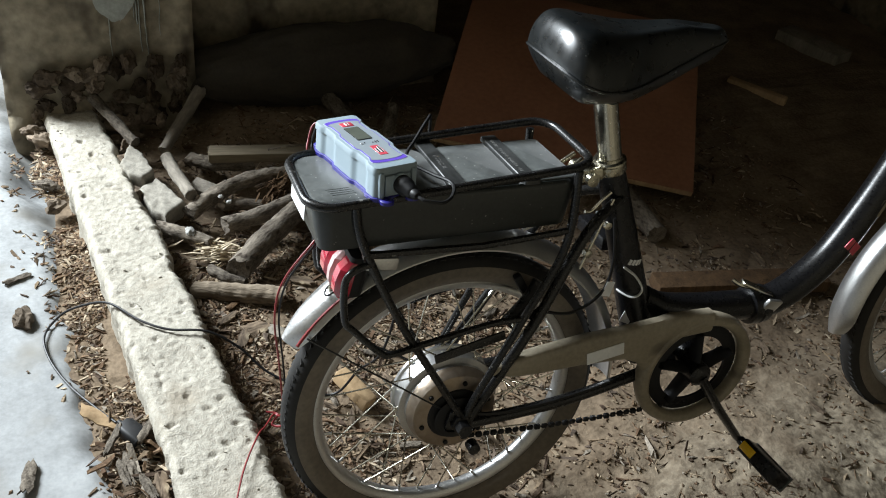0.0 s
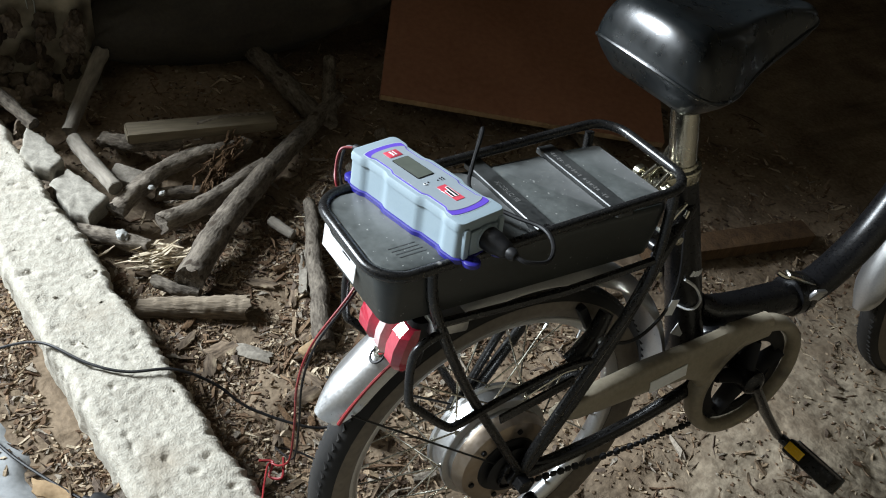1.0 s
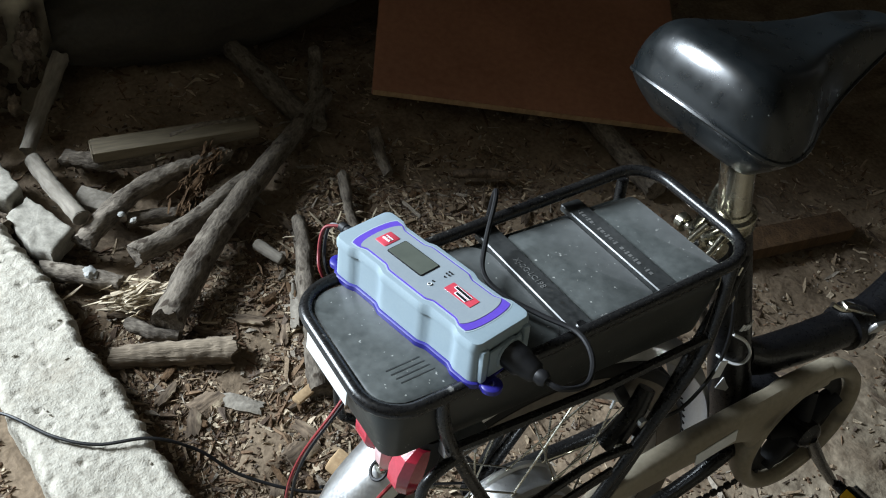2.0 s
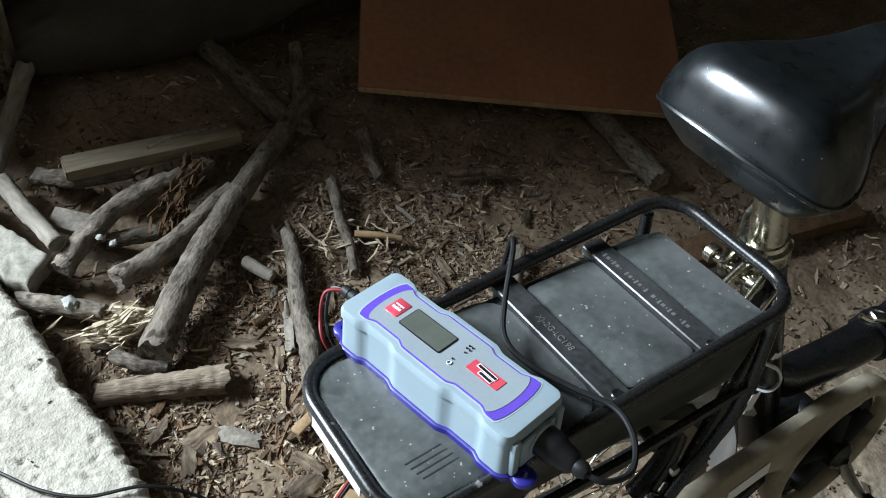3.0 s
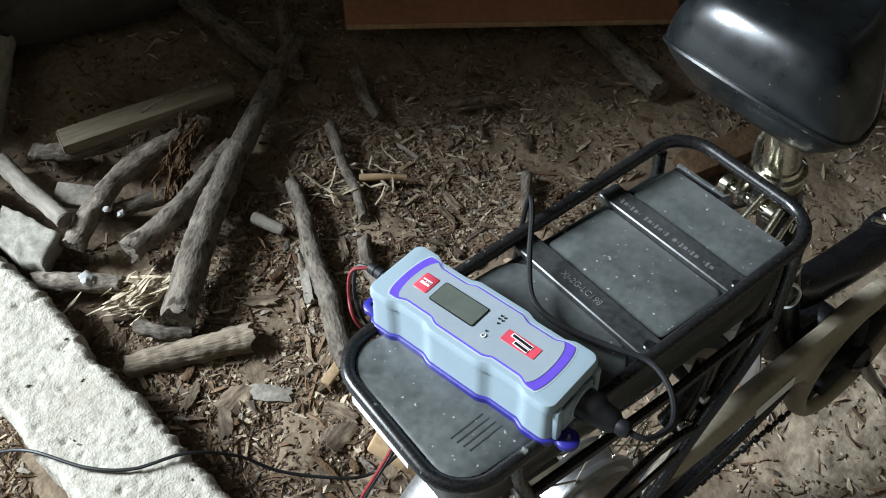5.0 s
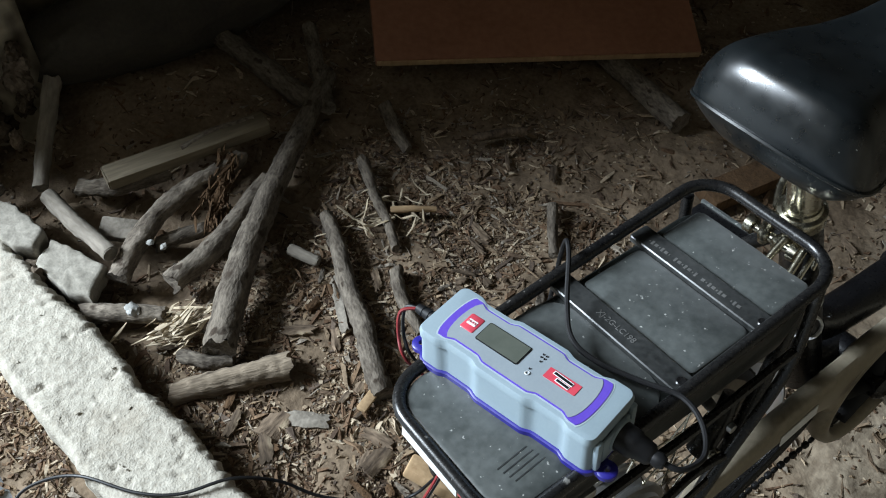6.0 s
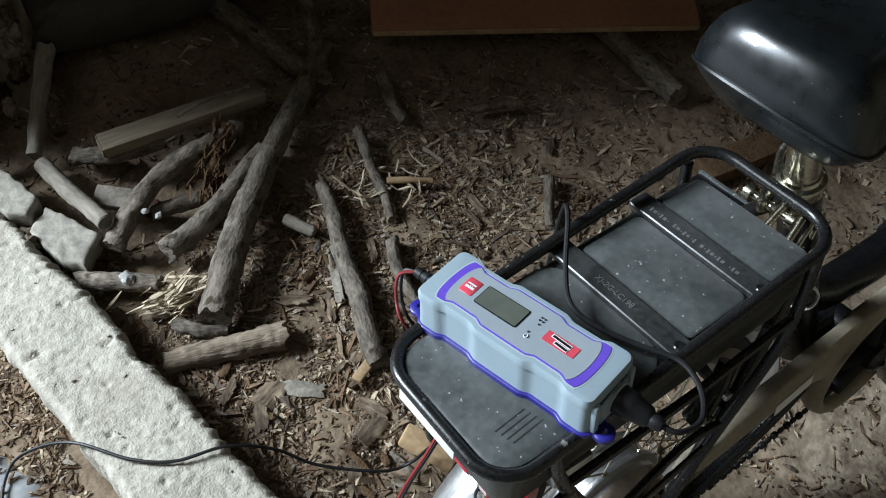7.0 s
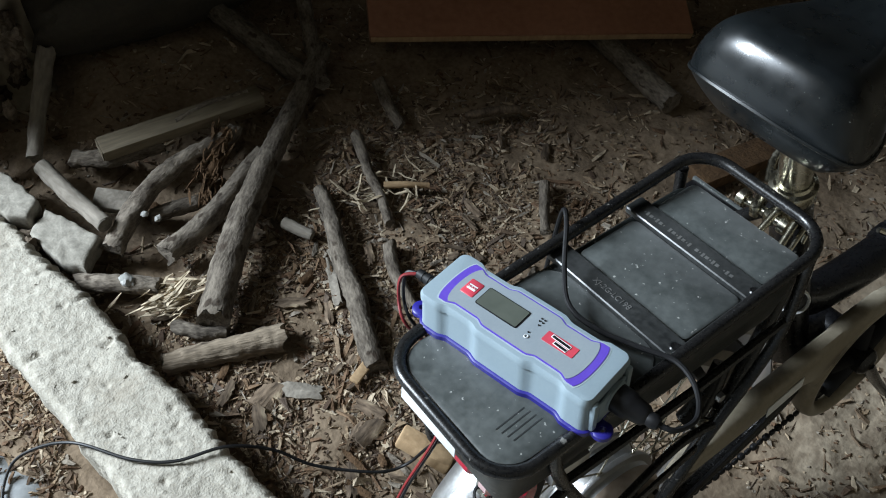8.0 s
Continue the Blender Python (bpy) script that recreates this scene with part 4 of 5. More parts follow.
def chain_run():
    lower = [Vector((0.405, -0.060, 0.194)), Vector((0.20, -0.060, 0.207)), Vector((0.0, -0.060, 0.2145))]
    bm = bmesh.new()
    for i in range(33):
        p = lower[0].lerp(lower[2], i / 33) + Vector((0, 0, -0.006 * math.sin(math.pi * i / 33)))
        b = box((0.0105, 0.0055 if i % 2 else 0.008, 0.0088), pose(p.x, p.y, p.z, 0, 3, 0), 0.0022, 1)
        me = bpy.data.meshes.new("tmp")
        b.to_mesh(me)
        b.free()
        bm.from_mesh(me)
        bpy.data.meshes.remove(me)
    return bm


part("chain", chain_run(), INK, bike, "oily black chain")
part("kickstand", tube(curve([(0.06, 0.06, 0.235), (0.085, 0.085, 0.2), (0.12, 0.14, 0.045)], 6), 0.007, 10), DUSTBLACK, bike)

# brake, springs, thin cables by the seat tube
brake = part("brake_arm", tube(curve([(0.070, -0.050, 0.398), (0.080, -0.051, 0.412), (0.098, -0.050, 0.436), (0.112, -0.046, 0.46)], 6), lambda t: 0.0135 - 0.004 * t, 16), BLACK, bike, "black rim brake arm")
part("brake_bolt", turned([(0.0035, -0.0665), (0.0035, -0.0685), (0.0075, -0.0685), (0.0085, -0.067), (0.0085, -0.060), (0.005, -0.055)], 16, centre=(0.0757, 0, 0.405)), CHROME, brake, "shiny socket bolt")
for u, w_ in ((0.098, 0.432), (0.115, 0.412), (0.108, 0.392)):
    part("cable_nut", turned([(0.002, -0.067), (0.0055, -0.066), (0.006, -0.058), (0.004, -0.05)], 8, centre=(u, 0, w_)), SILVER, brake)
part("pinch_plate", box((0.03, 0.010, 0.022), pose(0.107, -0.053, 0.411, 0, 40, 0), 0.004), BLACK, brake)
part("brake_pad", box((0.045, 0.012, 0.012), pose(0.095, -0.03, 0.445, 0, 60, 0), 0.003), INK, brake)
part("spring", tube(curve([(0.176, -0.034, 0.556), (0.186, -0.034, 0.556), (0.203, -0.032, 0.571), (0.216, -0.03, 0.580)], 6), 0.0026, 8), CHROME, bike)
part("link_rod", tube([(0.221, -0.032, 0.57), (0.178, -0.04, 0.467)], 0.0024, 8), CHROME, bike)
part("bolt", turned([(0.002, -0.036), (0.006, -0.035), (0.006, -0.028), (0.003, -0.026)], 8, centre=(0.218, 0, 0.528)), CHROME, bike)
part("bolt", turned([(0.002, -0.046), (0.006, -0.045), (0.006, -0.036), (0.003, -0.034)], 8, centre=(0.186, 0, 0.492)), CHROME, bike)
part("bracket", box((0.05, 0.03, 0.004), pose(0.118, 0.0, 0.535, 0, -20, 0), 0.001), SILVER, bike, "bent silver bracket")
part("brake_cable", tube(curve([(0.232, -0.026, 0.535), (0.236, -0.036, 0.47), (0.222, -0.04, 0.42), (0.17, -0.05, 0.40), (0.122, -0.05, 0.41)], 8), 0.0024, 6), CABLE, bike)
part("motor_cable", tube(curve([(0.0, -0.06, 0.262), (0.05, -0.073, 0.258), (0.14, -0.066, 0.252), (0.26, -0.056, 0.262), (0.34, -0.03, 0.262)], 8), 0.0028, 6), CABLE, bike)
part("cable_tag", box((0.014, 0.001, 0.024), pose(0.232, -0.041, 0.425, 0, 14, 0), 0), WHITE, bike, "small white cable tag", smooth=False)

# ---- the charger on the battery ----
charger = thing("battery_charger", "grey and blue battery charger lying across the bicycle rack", "battery charger")
charger.matrix_world = pose(0, 0, -0.053, -8.5, 0, 0) @ pose(-0.1365, -0.0077, 0.6358, 0, 0, 11.5)


def half_width(y):
    """The wavy sides: full at both ends and the middle, drawn in between."""
    w = 0.0295
    for c in (-0.043, 0.043):
        w -= 0.0032 * max(0, min(1, (0.020 - abs(y - c)) / 0.007))
    return w


def charger_outline(length=0.168, r=0.008):
    ys = np.linspace(-length / 2 + r, length / 2 - r, 46)
    right = [Vector((half_width(y), y)) for y in ys]
    left = [Vector((-half_width(y), y)) for y in ys[::-1]]
    w_ = right[0].x - r
    arc = [(w_ + r * math.cos(t), length / 2 - r + r * math.sin(t)) for t in np.linspace(0.2, math.pi / 2, 7)]
    top = [Vector((a, b)) for a, b in arc] + [Vector((-a, b)) for a, b in arc[::-1]]
    bot = [Vector((-a, -b)) for a, b in arc] + [Vector((a, -b)) for a, b in arc[::-1]]
    return right + top + left + bot


O = charger_outline()
part("casing", prism([lift(inset(O, -0.0005), 0.004), lift(O, 0.008), lift(inset(O, 0.0012), 0.033)]), GREY, charger, "pale blue-grey plastic casing", sharp=30)
part("lid", prism([lift(inset(O, 0.0014), 0.0325), lift(inset(O, -0.0002), 0.0333), lift(inset(O, -0.0002), 0.0385), lift(inset(O, 0.0015), 0.0418), lift(inset(O, 0.0042), 0.0422)]), GREY, charger, "pale blue-grey lid", sharp=30)
def face_outline(trim, end, bow):
    """The wavy panel on the lid: its sides follow the casing, its ends bow outwards."""
    ys = np.linspace(-end, end, 46)
    right = [Vector((half_width(y * 1.08) - 0.0062 - trim, y)) for y in ys]
    left = [Vector((-half_width(y * 1.08) + 0.0062 + trim, y)) for y in ys[::-1]]
    w_ = right[0].x
    arc = [(w_ * math.cos(t) * 0.96, end + bow * math.sin(t)) for t in np.linspace(0.35, math.pi - 0.35, 9)]
    return right + [Vector(p) for p in arc] + left + [Vector((-a, -b)) for a, b in arc]


groove = face_outline(-0.0012, 0.0665, 0.0045)
part("lid_groove", prism([lift(groove, 0.0415), lift(groove, 0.0424)]), LIDEDGE, charger, "pale bevel round the face", sharp=30)
pts = face_outline(0.0, 0.0655, 0.0042)
part("purple_border", prism([lift(pts, 0.0415), lift(pts, 0.0428)]), PURPLE, charger, sharp=30)
pts = face_outline(0.0013, 0.0575, 0.0058)
part("face_plate", prism([lift(pts, 0.0415), lift(pts, 0.0431)]), FACE, charger, sharp=30)
base = inset(O, -0.0024)
flange = part("base_flange", prism([lift(base, 0.0), lift(base, 0.0045), lift(inset(base, 0.0015), 0.0055)]), BLUE, charger, "deep blue plastic base")
for s in (-1, 1):
    for x in (-0.017, 0.017):
        ring = [(0.0028, 0.0), (0.0085, 0.0), (0.0085, 0.004), (0.0072, 0.005), (0.0028, 0.005)]
        part("mounting_ear", turned(ring, 18, axis="z", centre=(x, s * 0.0915, 0.0), closed=True), BLUE, flange)
        part("ear_web", box((0.0165, 0.01, 0.0042), pose(x, s * 0.0855, 0.0022), 0.0008), BLUE, flange)
# display, button, badge on the face
scr = rounded(0.0185, 0.0395, 0.001, 2)
at_ = pose(0.001, 0.0198, 0)
part("display_rim", prism([lift(inset(scr, -0.0009), 0.0428, at_), lift(inset(scr, -0.0009), 0.0436, at_)]), INK, charger)
part("display", prism([lift(scr, 0.0428, at_), lift(scr, 0.0440, at_)]), LCD, charger, "grey-green display, off")
btn = rounded(0.0165, 0.0128, 0.0012, 2)
at_ = pose(0.0012, 0.0512, 0)
button = part("mode_button", prism([lift(btn, 0.0428, at_), lift(btn, 0.0433, at_), lift(inset(btn, 0.0006), 0.0437, at_)]), BADGE, charger, "red mode button")
part("button_plate", box((0.0052, 0.0082, 0.0004), pose(0.0012, 0.0512, 0.0438), 0), WHITE, button, smooth=False)
lettering("button_letters", "MODE", 0.0028, BADGE, pose(0.0012, 0.0512, 0.0441, 0, 0, -90), button)
bd = rounded(0.0105, 0.0285, 0.0006, 2)
at_ = pose(0.001, -0.036, 0)
badge = part("badge", prism([lift(bd, 0.0428, at_), lift(bd, 0.0435, at_)]), BADGE, charger, "red maker's badge with plain bars")
for x, y, w_, h_, mt in ((0.0031, -0.0355, 0.0034, 0.018, WHITE), (0.0029, -0.0357, 0.0020, 0.0165, INK), (-0.0012, -0.0375, 0.0034, 0.0125, WHITE), (-0.0014, -0.0377, 0.0020, 0.011, INK)):
    part("badge_bar", box((w_, h_, 0.0004), pose(x, y, 0.0437 if mt is WHITE else 0.0440, 0, 0, -4), 0), mt, badge, smooth=False)
for x, y in ((0.0120, -0.0105), (0.0120, -0.0135), (0.0090, -0.0105), (0.0090, -0.0135), (-0.0052, -0.0105), (0.0052, -0.0125)):
    part("indicator", turned([(0.0002, 0.0432), (0.0008, 0.0438), (0.0008, 0.0430)], 8, axis="z", centre=(x, y, 0)), INK, charger)
part("power_mark", tube([(-0.0096 + 0.0016 * math.cos(a), -0.0116 + 0.0016 * math.sin(a), 0.0436) for a in np.linspace(0.4, 6.2, 14)], 0.0004, 5), WHITE, charger)
# mains socket end
part("end_plate", box((0.034, 0.003, 0.026), pose(0.0, -0.0855, 0.019), 0.002), GREY, charger)
part("socket_collar", turned([(0.013, -0.083), (0.0135, -0.0875), (0.0125, -0.0885), (0.010, -0.0885)], 24, centre=(0.004, 0, 0.020)), GREY, charger)
part("strain_relief", turned([(0.0095, -0.086), (0.0118, -0.0885), (0.0115, -0.100), (0.0100, -0.102), (0.0085, -0.113), (0.0058, -0.116), (0.0064, -0.121), (0.0042, -0.125), (0.002, -0.125)], 22, centre=(0.004, 0, 0.020)), CABLE, charger, "black rubber strain relief")
for s in (-1, 1):
    part("end_rib", box((0.007, 0.006, 0.032), pose(s * 0.0215, -0.0845, 0.0205), 0.002), GREY, charger)
part("lead_relief", turned([(0.003, 0.083), (0.0058, 0.084), (0.0056, 0.09), (0.0045, 0.0905), (0.0045, 0.092), (0.0052, 0.0925), (0.005, 0.097), (0.0042, 0.0975), (0.0042, 0.099), (0.0048, 0.0995), (0.0042, 0.106), (0.002, 0.107)], 16, centre=(-0.004, 0, 0.026)), INK, charger, "ribbed black strain relief")

to_world = charger.matrix_world
B = pose(0, 0, -0.053, -8.5, 0, 0)


def local(points):
    """Points of the world in the charger's own frame."""
    inv = to_world.inverted()
    return [inv @ Vector(p) for p in points]


def on_bike(u, v, w):
    return B @ Vector((u, v, w))


mains = [to_world @ Vector((0.004, -0.123, 0.020)), to_world @ Vector((0.009, -0.136, 0.018)), on_bike(-0.078, -0.140, 0.650), on_bike(-0.060, -0.122, 0.652), on_bike(-0.054, -0.096, 0.653),
         on_bike(-0.066, -0.066, 0.651), on_bike(-0.079, -0.03, 0.650), on_bike(-0.078, 0.0, 0.650), on_bike(-0.058, 0.028, 0.656), on_bike(-0.03, 0.058, 0.672), on_bike(-0.02, 0.074, 0.665),
         on_bike(-0.02, 0.085, 0.60), on_bike(-0.03, 0.10, 0.45), on_bike(-0.05, 0.14, 0.25), (-0.07, 0.24, 0.06), (-0.10, 0.262, -0.012), (-0.142, 0.277, -0.014), (-0.211, 0.330, 0.0),
         (-0.252, 0.372, 0.028), (-0.305, 0.400, 0.0545), (-0.37, 0.420, 0.0545), (-0.417, 0.457, 0.053), (-0.466, 0.524, 0.045), (-0.512, 0.566, 0.012), (-0.553, 0.575, -0.012), (-0.583, 0.525, -0.014),
         (-0.575, 0.46, -0.014), (-0.545, 0.385, -0.010), (-0.505, 0.315, -0.002), (-0.474, 0.268, 0.003)]
part("mains_cable", tube(local(curve(mains, 10)), 0.0023, 8), CABLE, charger, "black mains cable trailing over the kerb")
plug_m = to_world.inverted() @ pose(-0.450, 0.238, 0.004, 0, 8, -52)
plug = part("plug", prism([lift(rounded(0.026 * k, 0.035 * k, 0.008 * k, 4), z * 1.35, plug_m @ pose(0, 0, 0, 0, 90, 0)) for z, k in ((-0.018, 0.7), (-0.012, 0.95), (0.012, 1.0), (0.017, 0.97))]), CABLE, charger, "black mains plug on the rubble")
part("plug_collar", tube([plug_m @ Vector((-0.017, 0, 0)), plug_m @ Vector((-0.034, 0, 0))], lambda t: 0.0075 - 0.0035 * t, 12), CABLE, plug)
for s in (-1, 1):
    part("plug_pin", tube([plug_m @ Vector((0.016, 0.0062 * s, 0)), plug_m @ Vector((0.034, 0.0062 * s, 0))], 0.0022, 8), CHROME, plug)
lead_start = to_world @ Vector((-0.004, 0.105, 0.026))


def lead(offset, mat, name, label, tail):
    pts = [lead_start, to_world @ Vector((-0.014 + offset, 0.117, 0.022)), to_world @ Vector((-0.024 + offset, 0.112, 0.004)), on_bike(-0.186 + offset, 0.083, 0.625), on_bike(-0.165 + offset, 0.08, 0.58), on_bike(-0.15 + offset, 0.075, 0.545),
           (-0.185 + offset, 0.115, 0.46), (-0.232 + offset, 0.105, 0.40), (-0.243 + offset, 0.11, 0.33), (-0.232 + offset, 0.13, 0.22), (-0.220 + offset, 0.16, 0.10)] + tail
    return part(name, tube(local(curve(pts, 8)), 0.0015, 7), mat, charger, label)


lead(0.0, REDWIRE, "red_lead", "thin red output lead", [(-0.214, 0.205, 0.02), (-0.222, 0.222, 0.006), (-0.243, 0.185, 0.022), (-0.262, 0.145, 0.05), (-0.297, 0.075, 0.056), (-0.33, -0.02, 0.056)])
lead(0.006, CABLE, "black_lead", "thin black output lead", [(-0.205, 0.23, 0.02), (-0.198, 0.25, -0.004), (-0.17, 0.24, -0.016), (-0.14, 0.21, -0.02)])
part("red_clip_lead", tube(local(curve([(-0.205, 0.21, 0.03), (-0.214, 0.19, 0.012), (-0.228, 0.203, 0.004), (-0.214, 0.226, 0.0), (-0.232, 0.236, 0.0)], 8)), 0.002, 7), REDWIRE, charger)


# ---- things on the ground ----
def log(name, pts, r0, r1, mat, label, category, seed, segs=22, steps=22, rough=0.22, group="", ends=None, flat=1.0):
    t = thing(name, label, category, group=group)
    a, b = Vector(pts[0]), Vector(pts[-1])
    t.matrix_world = Matrix.Translation(a) @ (b - a).to_track_quat("Z", "Y").to_matrix().to_4x4()
    inv = t.matrix_world.inverted()
    line = curve([inv @ Vector(p) for p in pts], steps)
    bm = sweep(bmesh.new(), line, lambda k: r0 + (r1 - r0) * k, segs, rough=rough, seed=seed, flat=flat)
    if not ends:
        bm.verts.ensure_lookup_table()
        total = len(bm.verts)
        for ring, d, rr in ((range(segs), line[0] - line[1], r0), (range(total - segs, total), line[-1] - line[-2], r1)):
            d = d.normalized()
            for i in ring:
                v = bm.verts[i]
                v.co += d * rr * (0.9 * noise.noise(v.co * 55 + Vector((seed, 3, 0))) + 0.25 * noise.noise(v.co * 160) + 0.1)
    part("trunk", bm, mat, t, sharp=60)
    if ends:
        for i, rr in ((0, r0), (-1, r1)):
            p, q = line[i], line[1 if i == 0 else -2]
            d = (p - q).normalized()
            disc = tube([p - d * 0.001, p + d * 0.002, p + d * 0.003], lambda k: rr * (0.9 - 0.25 * max(0, k - 0.5)), segs)
            part("cut_end", disc, ends, t)
    return t


G = "firewood pile"
log("firewood_log", [(-0.216, 0.618, 0.010), (-0.112, 0.735, 0.016), (-0.03, 0.812, 0.018), (0.035, 0.868, 0.020), (0.13, 0.945, 0.024), (0.245, 1.04, 0.03)], 0.026, 0.017, BARK, "long grey-brown bark-covered log lying on the heap", "log", 1, rough=0.11, group=G)
log("firewood_log", [(-0.216, 0.776, 0.006), (-0.13, 0.796, 0.012), (-0.054, 0.838, 0.012), (0.02, 0.878, 0.012)], 0.0195, 0.0165, BARK, "grey bark-covered log beside the longest one", "log", 2, rough=0.1, group=G)
log("firewood_log", [(-0.283, 0.826, 0.014), (-0.21, 0.882, 0.024), (-0.128, 0.918, 0.030), (-0.06, 0.928, 0.028), (0.0, 0.945, 0.02)], 0.018, 0.016, BARK, "dark crooked bark-covered log", "log", 3, rough=0.17, group=G)
log("firewood_log", [(-0.305, 0.604, -0.016), (-0.222, 0.575, -0.016), (-0.142, 0.547, -0.018)], 0.017, 0.022, STUBWOOD, "short grey-brown rotted log stub", "log", 4, rough=0.17, group=G)
log("firewood_log", [(-0.352, 0.80, 0.0), (-0.305, 0.765, 0.004), (-0.255, 0.728, 0.0)], 0.016, 0.014, BARK, "short split grey log near the kerb", "log", 5, rough=0.17, group=G)
log("firewood_log", [(-0.262, 0.65, -0.01), (-0.235, 0.615, -0.008), (-0.205, 0.60, -0.012)], 0.012, 0.009, BARK, "stubby broken log end", "log", 15, rough=0.17, group=G)
log("stick", [(-0.308, 1.045, 0.02), (-0.298, 0.96, 0.034), (-0.278, 0.856, 0.040)], 0.0145, 0.014, GREYWOOD, "straight pale grey stick", "stick", 6, ends=GREYWOOD, rough=0.14, group=G)
log("stick", [(-0.312, 1.065, 0.03), (-0.265, 1.15, 0.05), (-0.205, 1.24, 0.085)], 0.0125, 0.016, GREYWOOD, "grey stick leaning on the wall", "stick", 7, rough=0.14, group=G)
log("stick", [(-0.255, 1.035, 0.02), (-0.2, 1.0, 0.022), (-0.12, 0.985, 0.02)], 0.017, 0.013, BARK, "dark forked stick on the heap", "stick", 8, group=G)
log("branch", [(0.068, 0.765, -0.008), (0.05, 0.70, -0.004), (0.018, 0.625, -0.006), (-0.004, 0.545, -0.008), (-0.03, 0.48, -0.014), (-0.046, 0.425, -0.022)], 0.012, 0.0195, BARK, "crooked peeling branch on the dirt", "branch", 9, rough=0.17, group=G)
log("branch", [(0.19, 0.835, 0.0), (0.165, 0.76, -0.01), (0.152, 0.70, -0.016), (0.132, 0.645, -0.02)], 0.011, 0.008, BARK, "thin dark branch on the dirt", "branch", 10, group=G)
log("branch", [(0.10, 0.60, -0.012), (0.075, 0.545, -0.01), (0.065, 0.48, -0.014)], 0.012, 0.009, BARK, "thin dark branch by the rack", "branch", 11, group=G)
log("stick", [(-0.022, 0.735, -0.006), (0.003, 0.69, -0.01)], 0.0105, 0.0095, GREYWOOD, "short pale cut stick", "stick", 12, ends=GREYWOOD, rough=0.12, group=G)
log("branch", [(0.415, 0.56, -0.016), (0.38, 0.52, -0.012), (0.345, 0.475, -0.016)], 0.010, 0.009, BARK, "grey stick lying behind the rack", "branch", 13, rough=0.17, group=G)
log("firewood_log", [(0.765, 0.82, 0.0), (0.76, 0.69, -0.002), (0.757, 0.575, -0.006)], 0.021, 0.024, BARK, "dusty grey log in front of the board", "log", 14, rough=0.11, group=G)
log("firewood_log", [(0.11, 1.24, 0.06), (0.15, 1.10, 0.04), (0.178, 1.0, 0.02)], 0.020, 0.022, BARK, "dark log standing against the heap", "log", 16, group=G)
log("branch", [(0.28, 1.16, 0.05), (0.24, 1.07, 0.035), (0.2, 0.97, 0.02)], 0.014, 0.016, BARK, "dark branch standing against the heap", "branch", 17, group=G)
log("branch", [(0.305, 0.93, 0.0), (0.285, 0.87, -0.004), (0.28, 0.82, -0.012)], 0.014, 0.010, BARK, "dark branch stub on the dirt", "branch", 18, group=G)
log("branch", [(0.40, 0.775, -0.016), (0.45, 0.755, -0.012), (0.50, 0.735, -0.016)], 0.008, 0.009, BARKBROWN, "thin brown stick flat on the dirt", "branch", 19, group=G)
log("branch", [(0.17, 0.715, -0.012), (0.205, 0.69, -0.008), (0.235, 0.672, -0.012)], 0.0065, 0.005, WOOD, "pale split branch on the dirt", "branch", 20, rough=0.17, group=G)
log("branch", [(-0.085, 0.99, 0.05), (-0.02, 1.0, 0.052), (0.06, 0.99, 0.05)], 0.008, 0.006, BARK, "thin dark twig across the logs", "branch", 21, group=G)
log("rotten_branch", [(-0.118, 0.838, 0.012), (-0.07, 0.885, 0.022), (-0.02, 0.945, 0.03)], 0.008, 0.013, ROTWOOD, "orange-brown rotten branch between the logs", "branch", 22, rough=0.5, group=G)
log("firewood_log", [(-0.2, 0.865, 0.0), (-0.12, 0.855, -0.004), (-0.06, 0.86, 0.0)], 0.013, 0.012, BARK, "dark log low in the pile", "log", 23, group=G)

log("stick", [(-0.455, 1.235, 0.085), (-0.415, 1.15, 0.074), (-0.375, 1.06, 0.058)], 0.013, 0.012, BARK, "grey-brown stick lying along the kerb end", "stick", 24, rough=0.2, group=G)

# squared timber on the heap
beam = thing("timber_offcut", "square-cut weathered timber offcut on the log pile", "timber", pose(-0.070, 0.992, 0.044, 4, 1, -5))
part("beam", box((0.295, 0.04, 0.024), None, 0.003), BEAMWOOD, beam)
part("sawn_end", box((0.002, 0.036, 0.020), pose(-0.1485, 0, 0), 0.0005), BEAMWOOD, beam, "pale sawn end")
small = thing("timber_offcut", "flat grey board offcut under the logs", "timber", pose(-0.232, 0.915, 0.008, 6, 4, -40))
part("beam", box((0.085, 0.04, 0.016), None, 0.003), GREYWOOD, small)
piece = thing("wood_block", "broken squared wood piece standing in the debris", "wood block", pose(-0.066, 0.265, -0.012, 12, 8, 30))
part("block", box((0.03, 0.085, 0.026), None, 0.004), WOOD, piece)
plank = thing("plank", "brown plank lying on the dirt beyond the bicycle", "plank", pose(0.86, 0.378, -0.008, 0, 0, -9))
part("board", box((0.42, 0.055, 0.03), None, 0.003), ROTWOOD, plank)
chip_y = thing("wood_block", "yellowish split wood sliver", "wood block", pose(-0.062, 0.43, -0.018, 3, 6, 24))
part("block", box((0.062, 0.016, 0.008), None, 0.002), WOOD, chip_y)

